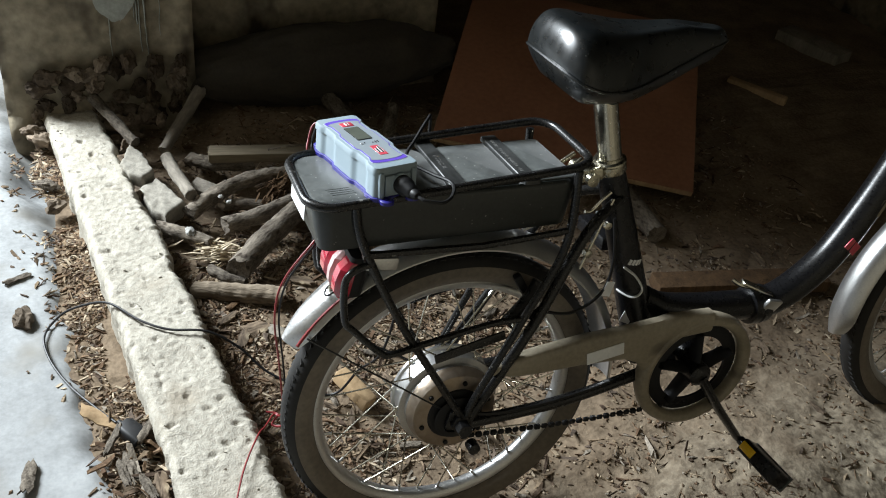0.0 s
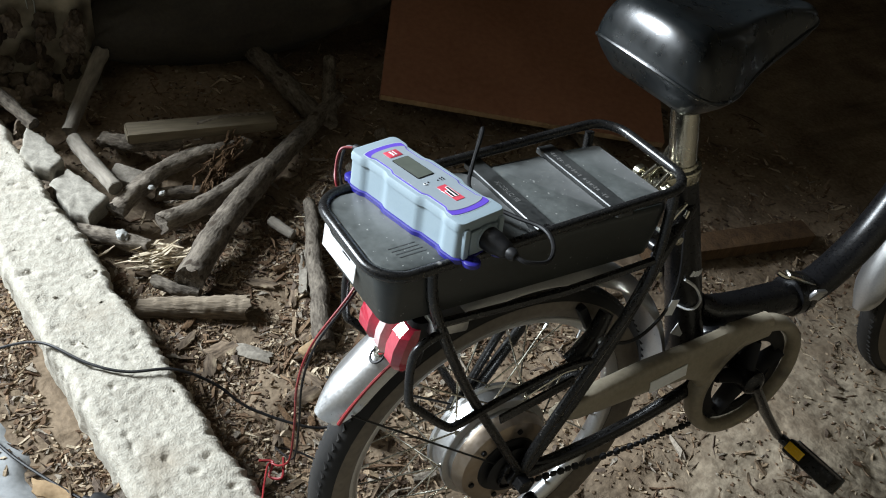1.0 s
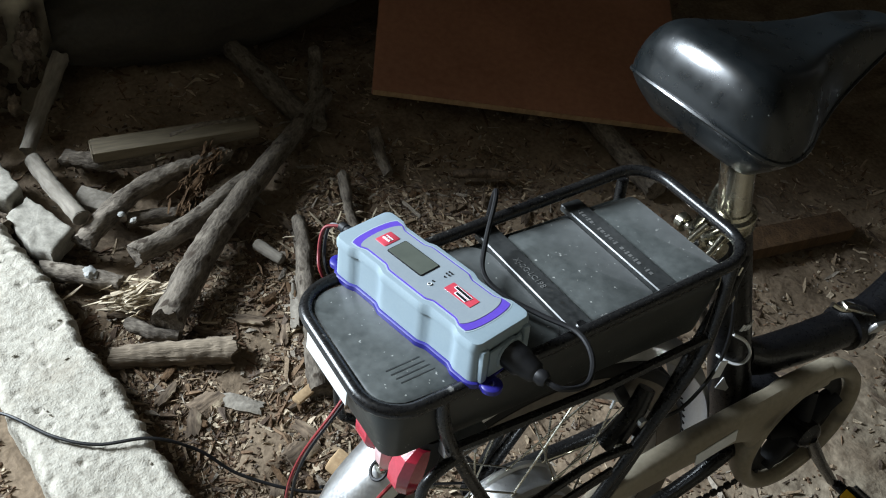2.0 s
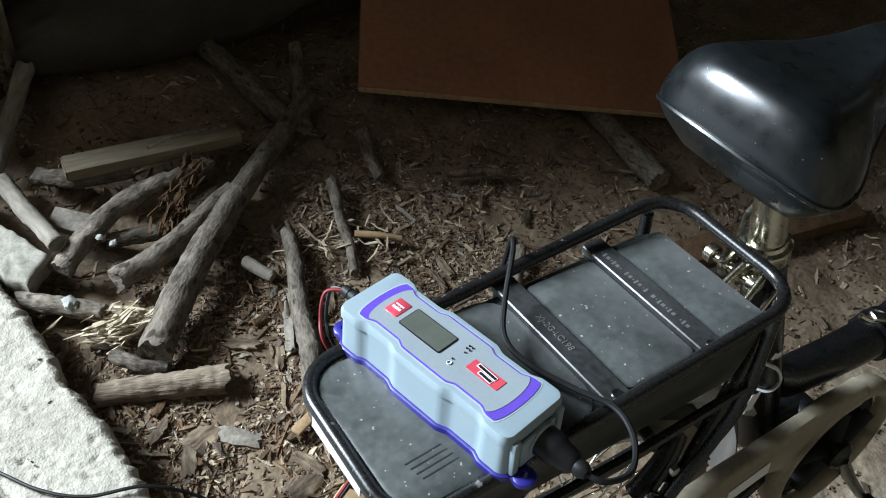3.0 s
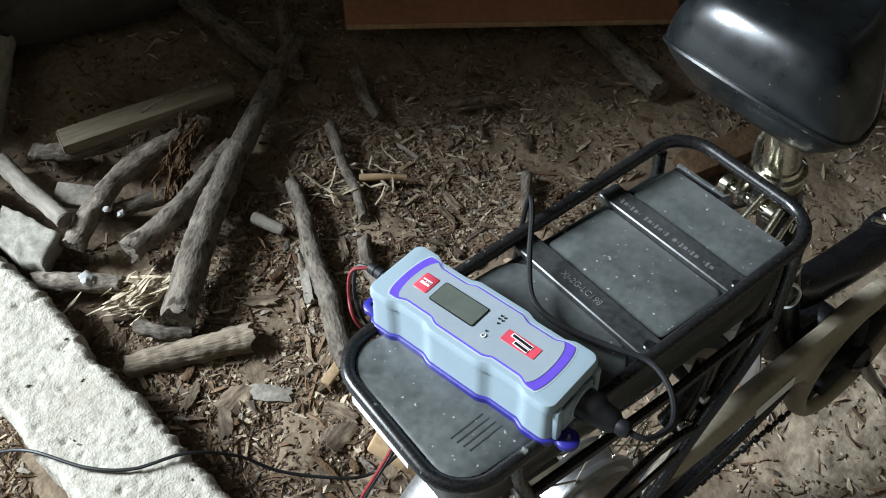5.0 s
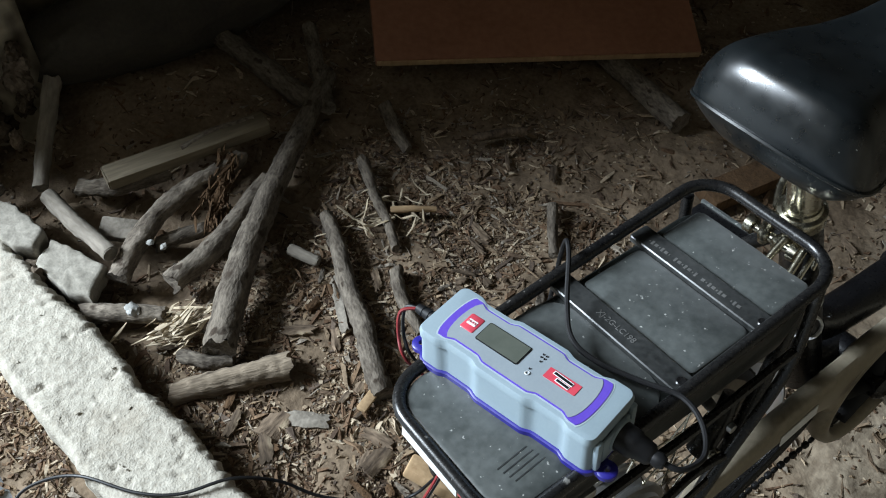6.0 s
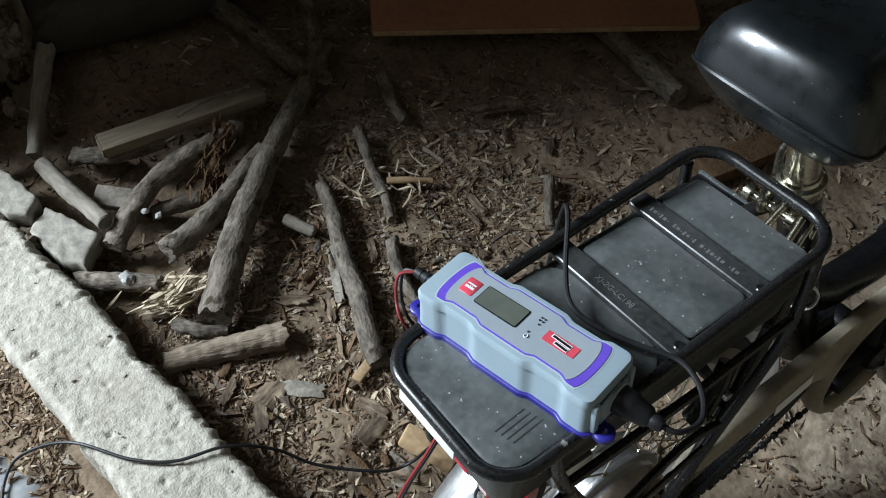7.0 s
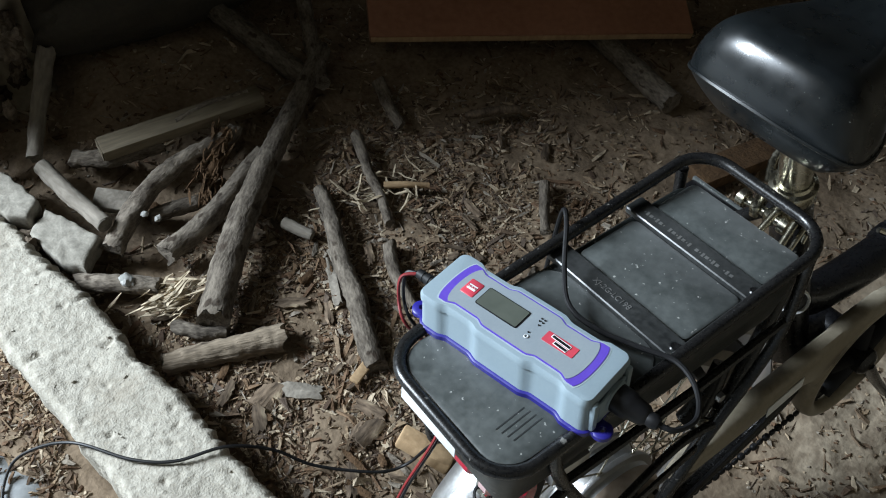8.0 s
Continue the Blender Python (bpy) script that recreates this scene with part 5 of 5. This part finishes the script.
# the brown board lying slanted over the heap
ex, ey = Vector((0.872, -0.487, -0.03)).normalized(), Vector((0.47, 0.81, 0.25)).normalized()
ez = ex.cross(ey).normalized()
ey = ez.cross(ex)
bm4 = Matrix((ex, ey, ez)).transposed().to_4x4()
board = thing("brown_board", "reddish-brown veneered board propped at a slant", "board", Matrix.Translation((0.33, 1.0, 0.052)) @ bm4)
part("sheet", box((0.665, 0.66, 0.018), pose(0.3325, 0.33, -0.009), 0.002), PANEL, board)
part("edge_band", box((0.66, 0.003, 0.013), pose(0.3325, -0.0022, -0.009), 0.0005), WOOD, board, "worn pale front edge")
for k, (at, size, rot) in enumerate((((0.76, 1.18, 0.02), (0.3, 0.12, 0.16), -29), ((0.72, 0.94, 0.0), (0.4, 0.1, 0.1), -29))):
    sup = thing("rubble_block", "dark rubble block under the board", "rubble", pose(*at, 0, 0, rot))
    part("block", box(size, None, 0.02), EARTH, sup)

# dim clutter behind
sack = thing("sack", "dark dusty filled sack slumped along the wall", "sack", pose(0.12, 1.30, 0.0))
sb = bmesh.new()
bmesh.ops.create_icosphere(sb, subdivisions=5, radius=1)
for v in sb.verts:
    p = v.co.copy()
    d = 1 + 0.10 * noise.noise(p * 2.2) + 0.05 * noise.noise(p * 6)
    v.co = Vector((p.x * 0.36 * d, p.y * 0.10 * d, 0.115 + p.z * 0.105 * d + 0.018 * p.x))
part("bag", sb, SACK, sack)
for at, size, rot, mat, label in (((1.48, 1.19, 0.0), (0.19, 0.03, 0.03), (0, 0, -55), WOOD, "pale split batten in the dim corner"), ((1.9, 1.45, 0.0), (0.10, 0.24, 0.07), (0, 0, 20), GREYWOOD, "short board lying in the dim corner")):
    t = thing("scrap_board", label, "board", pose(*at, *rot))
    part("board", box(size, None, 0.004), mat, t)


def lump(name, at, size, mat, label, category, seed, group="", rough=0.35, sub=3):
    bm = bmesh.new()
    bmesh.ops.create_icosphere(bm, subdivisions=sub, radius=1)
    for v in bm.verts:
        p = v.co.copy()
        q = p * 1.3 + Vector((seed * 3.7, seed, 0))
        d = 1 + rough * noise.noise(q) + rough * 0.6 * noise.noise(q * 2.6) + rough * 0.3 * noise.noise(q * 6)
        v.co = Vector((p.x * size[0] * d, p.y * size[1] * d, p.z * size[2] * d))
    ob = part(name, bm, mat, None, sharp=28)
    ob.matrix_world = pose(*at, 0, 0, seed * 57 % 360)
    return tagged(ob, label, category, group)


def concrete_flake(corners, z, thick, seed, label):
    """A flat broken piece of the kerb with a rough top and sharp edges."""
    c = sum((Vector((x, y, 0)) for x, y in corners), Vector()) / len(corners)
    ring = []
    for k, (x, y) in enumerate(corners):
        a, b = Vector((x, y, 0)) - c, Vector((*corners[(k + 1) % len(corners)], 0)) - c
        for t in range(10):
            p = a.lerp(b, t / 10)
            ring.append(p * (1 + 0.13 * noise.noise(p * 60 + Vector((seed, 0, 0)))))
    bm = bmesh.new()
    levels = [(0.90, -thick), (1.0, -thick * 0.6), (1.02, -0.006), (0.985, -0.002), (0.95, 0.0), (0.87, 0.001), (0.75, 0.001), (0.62, 0.001), (0.48, 0.001), (0.34, 0.001), (0.2, 0.001), (0.08, 0.001)]
    rows_ = [[bm.verts.new((p.x * k, p.y * k, h + (0.003 * noise.noise(p * k * 55 + Vector((0, seed, 0))) if h > -0.003 else 0))) for p in ring] for k, h in levels]
    for a, b in zip(rows_, rows_[1:]):
        for i in range(len(a)):
            bm.faces.new((a[i], a[(i + 1) % len(a)], b[(i + 1) % len(a)], b[i]))
    bm.faces.new(rows_[0])
    bm.faces.new(rows_[-1])
    ob = part("concrete_chunk", bm, SHADECONCRETE, None, sharp=65)
    ob.matrix_world = pose(c.x, c.y, z, 3, -2, 0)
    return tagged(ob, label, "concrete chunk")


concrete_flake([(-0.342, 0.944), (-0.316, 0.9), (-0.292, 0.848), (-0.338, 0.809), (-0.364, 0.834), (-0.372, 0.872), (-0.381, 0.913)], 0.031, 0.045, 2, "broken flat chunk of pale concrete split from the kerb")
concrete_flake([(-0.388, 1.067), (-0.362, 1.023), (-0.345, 0.955), (-0.372, 0.93), (-0.398, 0.95), (-0.412, 0.995)], 0.05, 0.045, 4, "loose flat flake of concrete on the kerb end")
lump("stone", (-0.292, 0.755, 0.014), (0.014, 0.011, 0.011), STONE, "small white stone among the sticks", "stone", 5, rough=0.3)
lump("stone", (-0.215, 0.845, 0.036), (0.006, 0.005, 0.004), STONE, "small white chip on the logs", "stone", 6, rough=0.3)
lump("stone", (-0.2, 0.83, 0.03), (0.007, 0.005, 0.004), STONE, "small pale chip on the logs", "stone", 7, rough=0.3)
lump("dirt_clod", (-0.618, 0.578, -0.012), (0.026, 0.017, 0.012), EARTH, "dark dry clod on the concrete floor", "clod", 8, rough=0.5)
lump("dirt_clod", (-0.57, 1.02, -0.01), (0.028, 0.012, 0.012), BARK, "dark bark lump on the concrete floor", "clod", 9, rough=0.4)
lump("dirt_clod", (-0.555, 0.93, -0.008), (0.022, 0.017, 0.014), EARTH, "dark dry clod beside the kerb", "clod", 10, rough=0.5)
rng = random.Random(7)
for k in range(34):
    px, pz = rng.uniform(-0.6, -0.24), rng.uniform(0.0, 0.17)
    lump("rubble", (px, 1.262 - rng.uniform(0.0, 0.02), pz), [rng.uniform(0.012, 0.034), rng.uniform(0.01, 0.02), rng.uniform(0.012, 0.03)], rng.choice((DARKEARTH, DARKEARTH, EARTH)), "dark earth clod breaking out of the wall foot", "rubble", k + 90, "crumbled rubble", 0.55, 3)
for k in range(20):
    x = rng.uniform(-0.62, -0.3)
    lump("rubble", (x, 1.235 + rng.uniform(-0.05, 0.03) - 0.25 * max(0, x + 0.38), rng.uniform(-0.01, 0.05) if x > -0.52 else rng.uniform(-0.01, 0.02)), [rng.uniform(0.010, 0.030) for _ in range(3)], EARTH, "crumbled earth and plaster at the wall foot", "rubble", k + 11, "crumbled rubble", 0.5, 3)
for k in range(16):
    y = 0.86 + 0.025 * k + rng.uniform(-0.01, 0.01)
    lump("rubble", (kerb_inner(y) + rng.uniform(-0.005, 0.03), y, rng.uniform(-0.005, 0.03)), [rng.uniform(0.007, 0.02) for _ in range(3)], rng.choice((EARTH, EARTH, BARKBROWN)), "crumbled piece fallen from the kerb edge", "rubble", k + 60, "crumbled rubble", 0.5, 3)
for x, z0, z1, w in ((-0.399, 0.36, 0.175, 0.0062), (-0.330, 0.42, 0.185, 0.0062), (-0.318, 0.42, 0.172, 0.0075), (-0.286, 0.40, 0.225, 0.0035), (-0.372, 0.29, 0.262, 0.0042), (-0.342, 0.30, 0.268, 0.0036), (-0.336, 0.45, 0.255, 0.009)):
    drip(x, z0, z1, w, x * 50)
patch = part("whitewash_patch", prism([[Vector((-0.385 + 0.047 * math.cos(a) * (1 + 0.25 * noise.noise(Vector((a * 2, 0, 0)))), y, 0.355 + 0.088 * math.sin(a) * (1 + 0.25 * noise.noise(Vector((0, a * 2, 0)))))) for a in np.linspace(0, 2 * math.pi, 40, endpoint=False)] for y in (1.275, 1.257)]), LIME)
tagged(patch, "thin splash of whitewash on the plaster wall", "paint splash", kind="structure")


# ---- debris: splinters, bark flakes and crumbs ----
def splinters(name, count, place, size, mat, label, seed, lay=0.35, curl=0.25, turn=(0, 360)):
    """Many uneven six-sided flakes in one mesh."""
    r = random.Random(seed)
    verts, faces = [], []
    while count > 0:
        got = place(r)
        if got is None:
            continue
        x, y, z = got
        count -= 1
        l, w, h = size(r)
        m = pose(x, y, z + h * 0.4, 0, 0, r.uniform(*turn)) @ pose(0, 0, 0, r.gauss(0, 30 * lay), r.gauss(0, 26 * lay), 0)
        o = len(verts)
        bend = r.uniform(-curl, curl) * l
        for s, k in ((-0.5, r.uniform(0.25, 0.9)), (r.uniform(-0.15, 0.15), 1.0), (0.5, r.uniform(0.15, 0.8))):
            j = r.uniform(-0.2, 0.2) * w
            lift_ = bend * (4 * s * s - 0.5)
            for a, b in ((-0.5, -0.5), (0.5, -0.5), (0.5, 0.5), (-0.5, 0.5)):
                verts.append(tuple(m @ Vector((s * l + r.uniform(-0.14, 0.14) * l, a * w * k * r.uniform(0.7, 1.2) + j, b * h * (0.5 + 0.5 * k) + lift_))))
        faces += [(o + 3, o + 2, o + 1, o)] + [(o + i, o + (i + 1) % 4, o + 4 + (i + 1) % 4, o + 4 + i) for i in range(4)]
        faces += [(o + 4 + i, o + 4 + (i + 1) % 4, o + 8 + (i + 1) % 4, o + 8 + i) for i in range(4)] + [(o + 8, o + 9, o + 10, o + 11)]
    ob = grid_object(name, verts, faces, mat, smooth=False)
    return tagged(ob, label, "debris", kind="stuff")


def dense(x, y):
    """How thick the litter lies."""
    d = 0.075 + 0.06 * smoothstep(0.6, 0.3, y)
    d += 0.9 * math.exp(-((x + 0.08) ** 2 / 0.05 + (y - 0.55) ** 2 / 0.09))
    d += 0.9 * math.exp(-((x - 0.22) ** 2 / 0.06 + (y - 0.62) ** 2 / 0.04))
    d += 0.5 * math.exp(-((x + 0.2) ** 2 / 0.03 + (y - 0.25) ** 2 / 0.08))
    d *= 1 - 0.92 * math.exp(-((x + 0.11) ** 2 / 0.03 + (y - 0.89) ** 2 / 0.018))
    d *= 1 - 0.6 * smoothstep(0.3, 0.6, x) * smoothstep(0.35, 0.1, y)
    d *= 1 - 0.75 * math.exp(-((x + 0.085) ** 2 + (y - 0.60) ** 2) / 0.004)
    return d * (0.12 + 1.5 * max(0, 0.42 + noise.noise(Vector((x * 10, y * 10, 2)))))


def inside(r):
    x, y = r.uniform(-0.4, 1.3), r.uniform(-0.3, 1.3)
    if x < kerb_inner(y) - 0.012 or r.random() > dense(x, y):
        return None
    return x, y, ground_z(x, y)


def strip(r):
    y = r.uniform(-0.15, 1.2)
    x = kerb_outer(y) - abs(r.gauss(0, 0.044)) + 0.012
    if noise.noise(Vector((x * 14, y * 7, 6))) < -0.28:
        return None
    return x, y, max(slab_z(x, y), ground_z(x, y))


def strip_heap(r):
    y = r.uniform(0.0, 0.27)
    x = kerb_outer(y) - abs(r.gauss(0, 0.04)) + 0.01
    return x, y, -0.022 + r.uniform(0, 0.028)


def scattered(r):
    return r.uniform(-0.95, -0.5), r.uniform(-0.2, 1.3), -0.02


def on_kerb(r):
    y = r.uniform(-0.1, 1.2)
    x = r.uniform(kerb_outer(y) + 0.004, kerb_inner(y) - 0.012)
    if r.random() > 0.25 + 0.7 * smoothstep(0.8, 1.1, y):
        return None
    return x, y, 0.046


def flakes(a, b, c, d):
    return lambda r: (r.uniform(a, b) * r.choice((0.6, 1, 1, 1.5)), r.uniform(c, d), r.uniform(0.0012, 0.0035))


splinters("wood_chips", 6000, inside, flakes(0.006, 0.026, 0.002, 0.0075), CHIPS, "brown and tan wood chips and bark crumbs on dirt", 3)
splinters("wood_splinters", 1500, inside, flakes(0.018, 0.055, 0.003, 0.010), CHIPS, "longer brown splinters and bark strips on dirt", 4, 0.4)
splinters("wood_fibres", 5000, inside, lambda r: (r.uniform(0.008, 0.034), r.uniform(0.001, 0.0028), r.uniform(0.001, 0.002)), CHIPS, "thin wood fibres and slivers on dirt", 14, 0.5)
splinters("wood_crumbs", 15000, inside, lambda r: (r.uniform(0.002, 0.007), r.uniform(0.002, 0.005), r.uniform(0.0012, 0.003)), CHIPS, "fine crumbs of wood and earth on dirt", 5)
splinters("wood_chips", 3600, strip, flakes(0.003, 0.026, 0.0018, 0.007), CHIPS, "tan shavings and crumbs along the kerb", 6)
splinters("wood_splinters", 170, strip_heap, flakes(0.02, 0.06, 0.004, 0.012), CHIPS, "heap of split bark and splinters beside the plug", 8, 0.5)
splinters("floor_crumbs", 60, scattered, lambda r: (r.uniform(0.002, 0.009), r.uniform(0.002, 0.004), 0.0015), CHIPS, "scattered dark crumbs on concrete", 9, 0.1)
splinters("kerb_crumbs", 50, on_kerb, lambda r: (r.uniform(0.002, 0.006), r.uniform(0.002, 0.004), r.uniform(0.001, 0.0025)), CONCRETE, "small crumbs and grit on the kerb", 10, 0.2)
splinters("rotten_fibres", 90, lambda r: (lambda t, o: (-0.118 + 0.1 * t + o, 0.838 + 0.105 * t - 0.7 * o, 0.012 + 0.022 * t + r.uniform(0, 0.014)))(r.random(), r.gauss(0, 0.011)), lambda r: (r.uniform(0.015, 0.05), r.uniform(0.0015, 0.006), 0.002), ROTWOOD, "orange-brown fibres of a rotted branch", 31, 0.4, turn=(25, 70))
splinters("split_straw", 80, lambda r: (r.gauss(-0.235, 0.028), r.gauss(0.70, 0.014), r.uniform(-0.015, 0.008)), lambda r: (r.uniform(0.012, 0.055), r.uniform(0.001, 0.0065), 0.0014), STRAW, "pale splintered straw-like wood fibres", 11, 0.3, turn=(-35, 30))
splinters("split_straw", 32, lambda r: (r.gauss(0.16, 0.05), r.gauss(0.72, 0.03), -0.022 + r.uniform(0, 0.012)), lambda r: (r.uniform(0.02, 0.05), r.uniform(0.002, 0.005), 0.0018), STRAW, "pale split fibres on the dirt", 12, 0.4)


def bark_piece(x, y, l, w, turn, mat, tilt=0.0, name="bark_piece", label="curled dark bark piece lying in the litter"):
    bm = bmesh.new()
    n, k = 9, 6
    s = x * 31 + y * 17
    rows_ = []
    for lay in (0, 1):
        for i in range(n):
            for j in range(k):
                a, b = i / (n - 1) - 0.5, j / (k - 1) - 0.5
                e = 1 - 0.45 * (abs(a) * 2) ** 2.5 * (0.6 + noise.noise(Vector((s, a * 3, b)))) + 0.35 * noise.noise(Vector((a * 7 + s, 4, b)))
                z = 0.12 * w * (1 - 4 * b * b) + 0.05 * l * noise.noise(Vector((a * 3 + s, b * 2, 0))) - lay * 0.004
                rows_.append(bm.verts.new((a * l + 0.2 * l * noise.noise(Vector((b * 6, s, 0))), b * w * e, z)))
    f = lambda lay, i, j: rows_[lay * n * k + i * k + j]
    for i in range(n - 1):
        for j in range(k - 1):
            bm.faces.new((f(0, i, j), f(0, i + 1, j), f(0, i + 1, j + 1), f(0, i, j + 1)))
            bm.faces.new((f(1, i, j + 1), f(1, i + 1, j + 1), f(1, i + 1, j), f(1, i, j)))
        bm.faces.new((f(0, i, 0), f(1, i, 0), f(1, i + 1, 0), f(0, i + 1, 0)))
        bm.faces.new((f(0, i, k - 1), f(0, i + 1, k - 1), f(1, i + 1, k - 1), f(1, i, k - 1)))
    for j in range(k - 1):
        bm.faces.new((f(0, 0, j), f(0, 0, j + 1), f(1, 0, j + 1), f(1, 0, j)))
        bm.faces.new((f(0, n - 1, j), f(1, n - 1, j), f(1, n - 1, j + 1), f(0, n - 1, j + 1)))
    ob = part(name, bm, mat, None, sharp=50)
    ob.matrix_world = pose(x, y, ground_z(x, y) + 0.007, tilt, tilt * 0.6, turn)
    return tagged(ob, label, "bark", "bark pieces")


bark_piece(-0.165, 0.462, 0.075, 0.026, -40, GREYWOOD, 4, label="grey split bark strip lying in the litter")
bark_piece(-0.205, 0.475, 0.05, 0.04, 20, BARKBROWN, 8)
bark_piece(-0.235, 0.45, 0.045, 0.022, 70, BARKBROWN, -8)
bark_piece(-0.01, 0.60, 0.10, 0.018, 68, GREYWOOD, 6, label="long split grey bark strip")
bark_piece(0.012, 0.62, 0.07, 0.012, 84, GREYWOOD, -6, label="long split grey bark strip")
bark_piece(-0.045, 0.56, 0.06, 0.014, 62, BARKBROWN, 5)
bark_piece(-0.09, 0.60, 0.05, 0.018, -30, BARKBROWN, 3, label="short brown bark strip")
bark_piece(-0.115, 0.34, 0.05, 0.03, 15, BARKBROWN, 10)
bark_piece(-0.17, 0.30, 0.06, 0.02, 60, BARKBROWN, 4)
bark_piece(-0.09, 0.37, 0.05, 0.022, 110, BARKBROWN, 8)
for k in range(110):
    got = None
    while got is None:
        got = inside(rng)
    bark_piece(got[0], got[1], rng.uniform(0.018, 0.048), rng.uniform(0.006, 0.016), rng.uniform(0, 180), rng.choice((BARK, BARKBROWN, BARKBROWN, BARKBROWN, ROTWOOD)), rng.gauss(0, 9))
for k in range(9):
    y = rng.uniform(0.02, 0.26)
    ob = bark_piece(kerb_outer(y) - rng.uniform(0.0, 0.09), y, rng.uniform(0.04, 0.07), rng.uniform(0.012, 0.024), rng.uniform(20, 110), rng.choice((BARK, BARKBROWN)), rng.gauss(0, 12))
    ob.location.z = 0.0 + 0.008 * (k % 3)
bk = bark_piece(-0.61, 0.20, 0.06, 0.02, 80, BARK, 4)
bk.location.z = -0.012
bk = bark_piece(-0.632, 0.705, 0.05, 0.012, 25, BARK, 2)
bk.location.z = -0.014
bk = bark_piece(-0.495, 0.285, 0.075, 0.022, -38, WOOD, 8, label="pale split wood sliver under the plug")
bk.location.z = 0.0
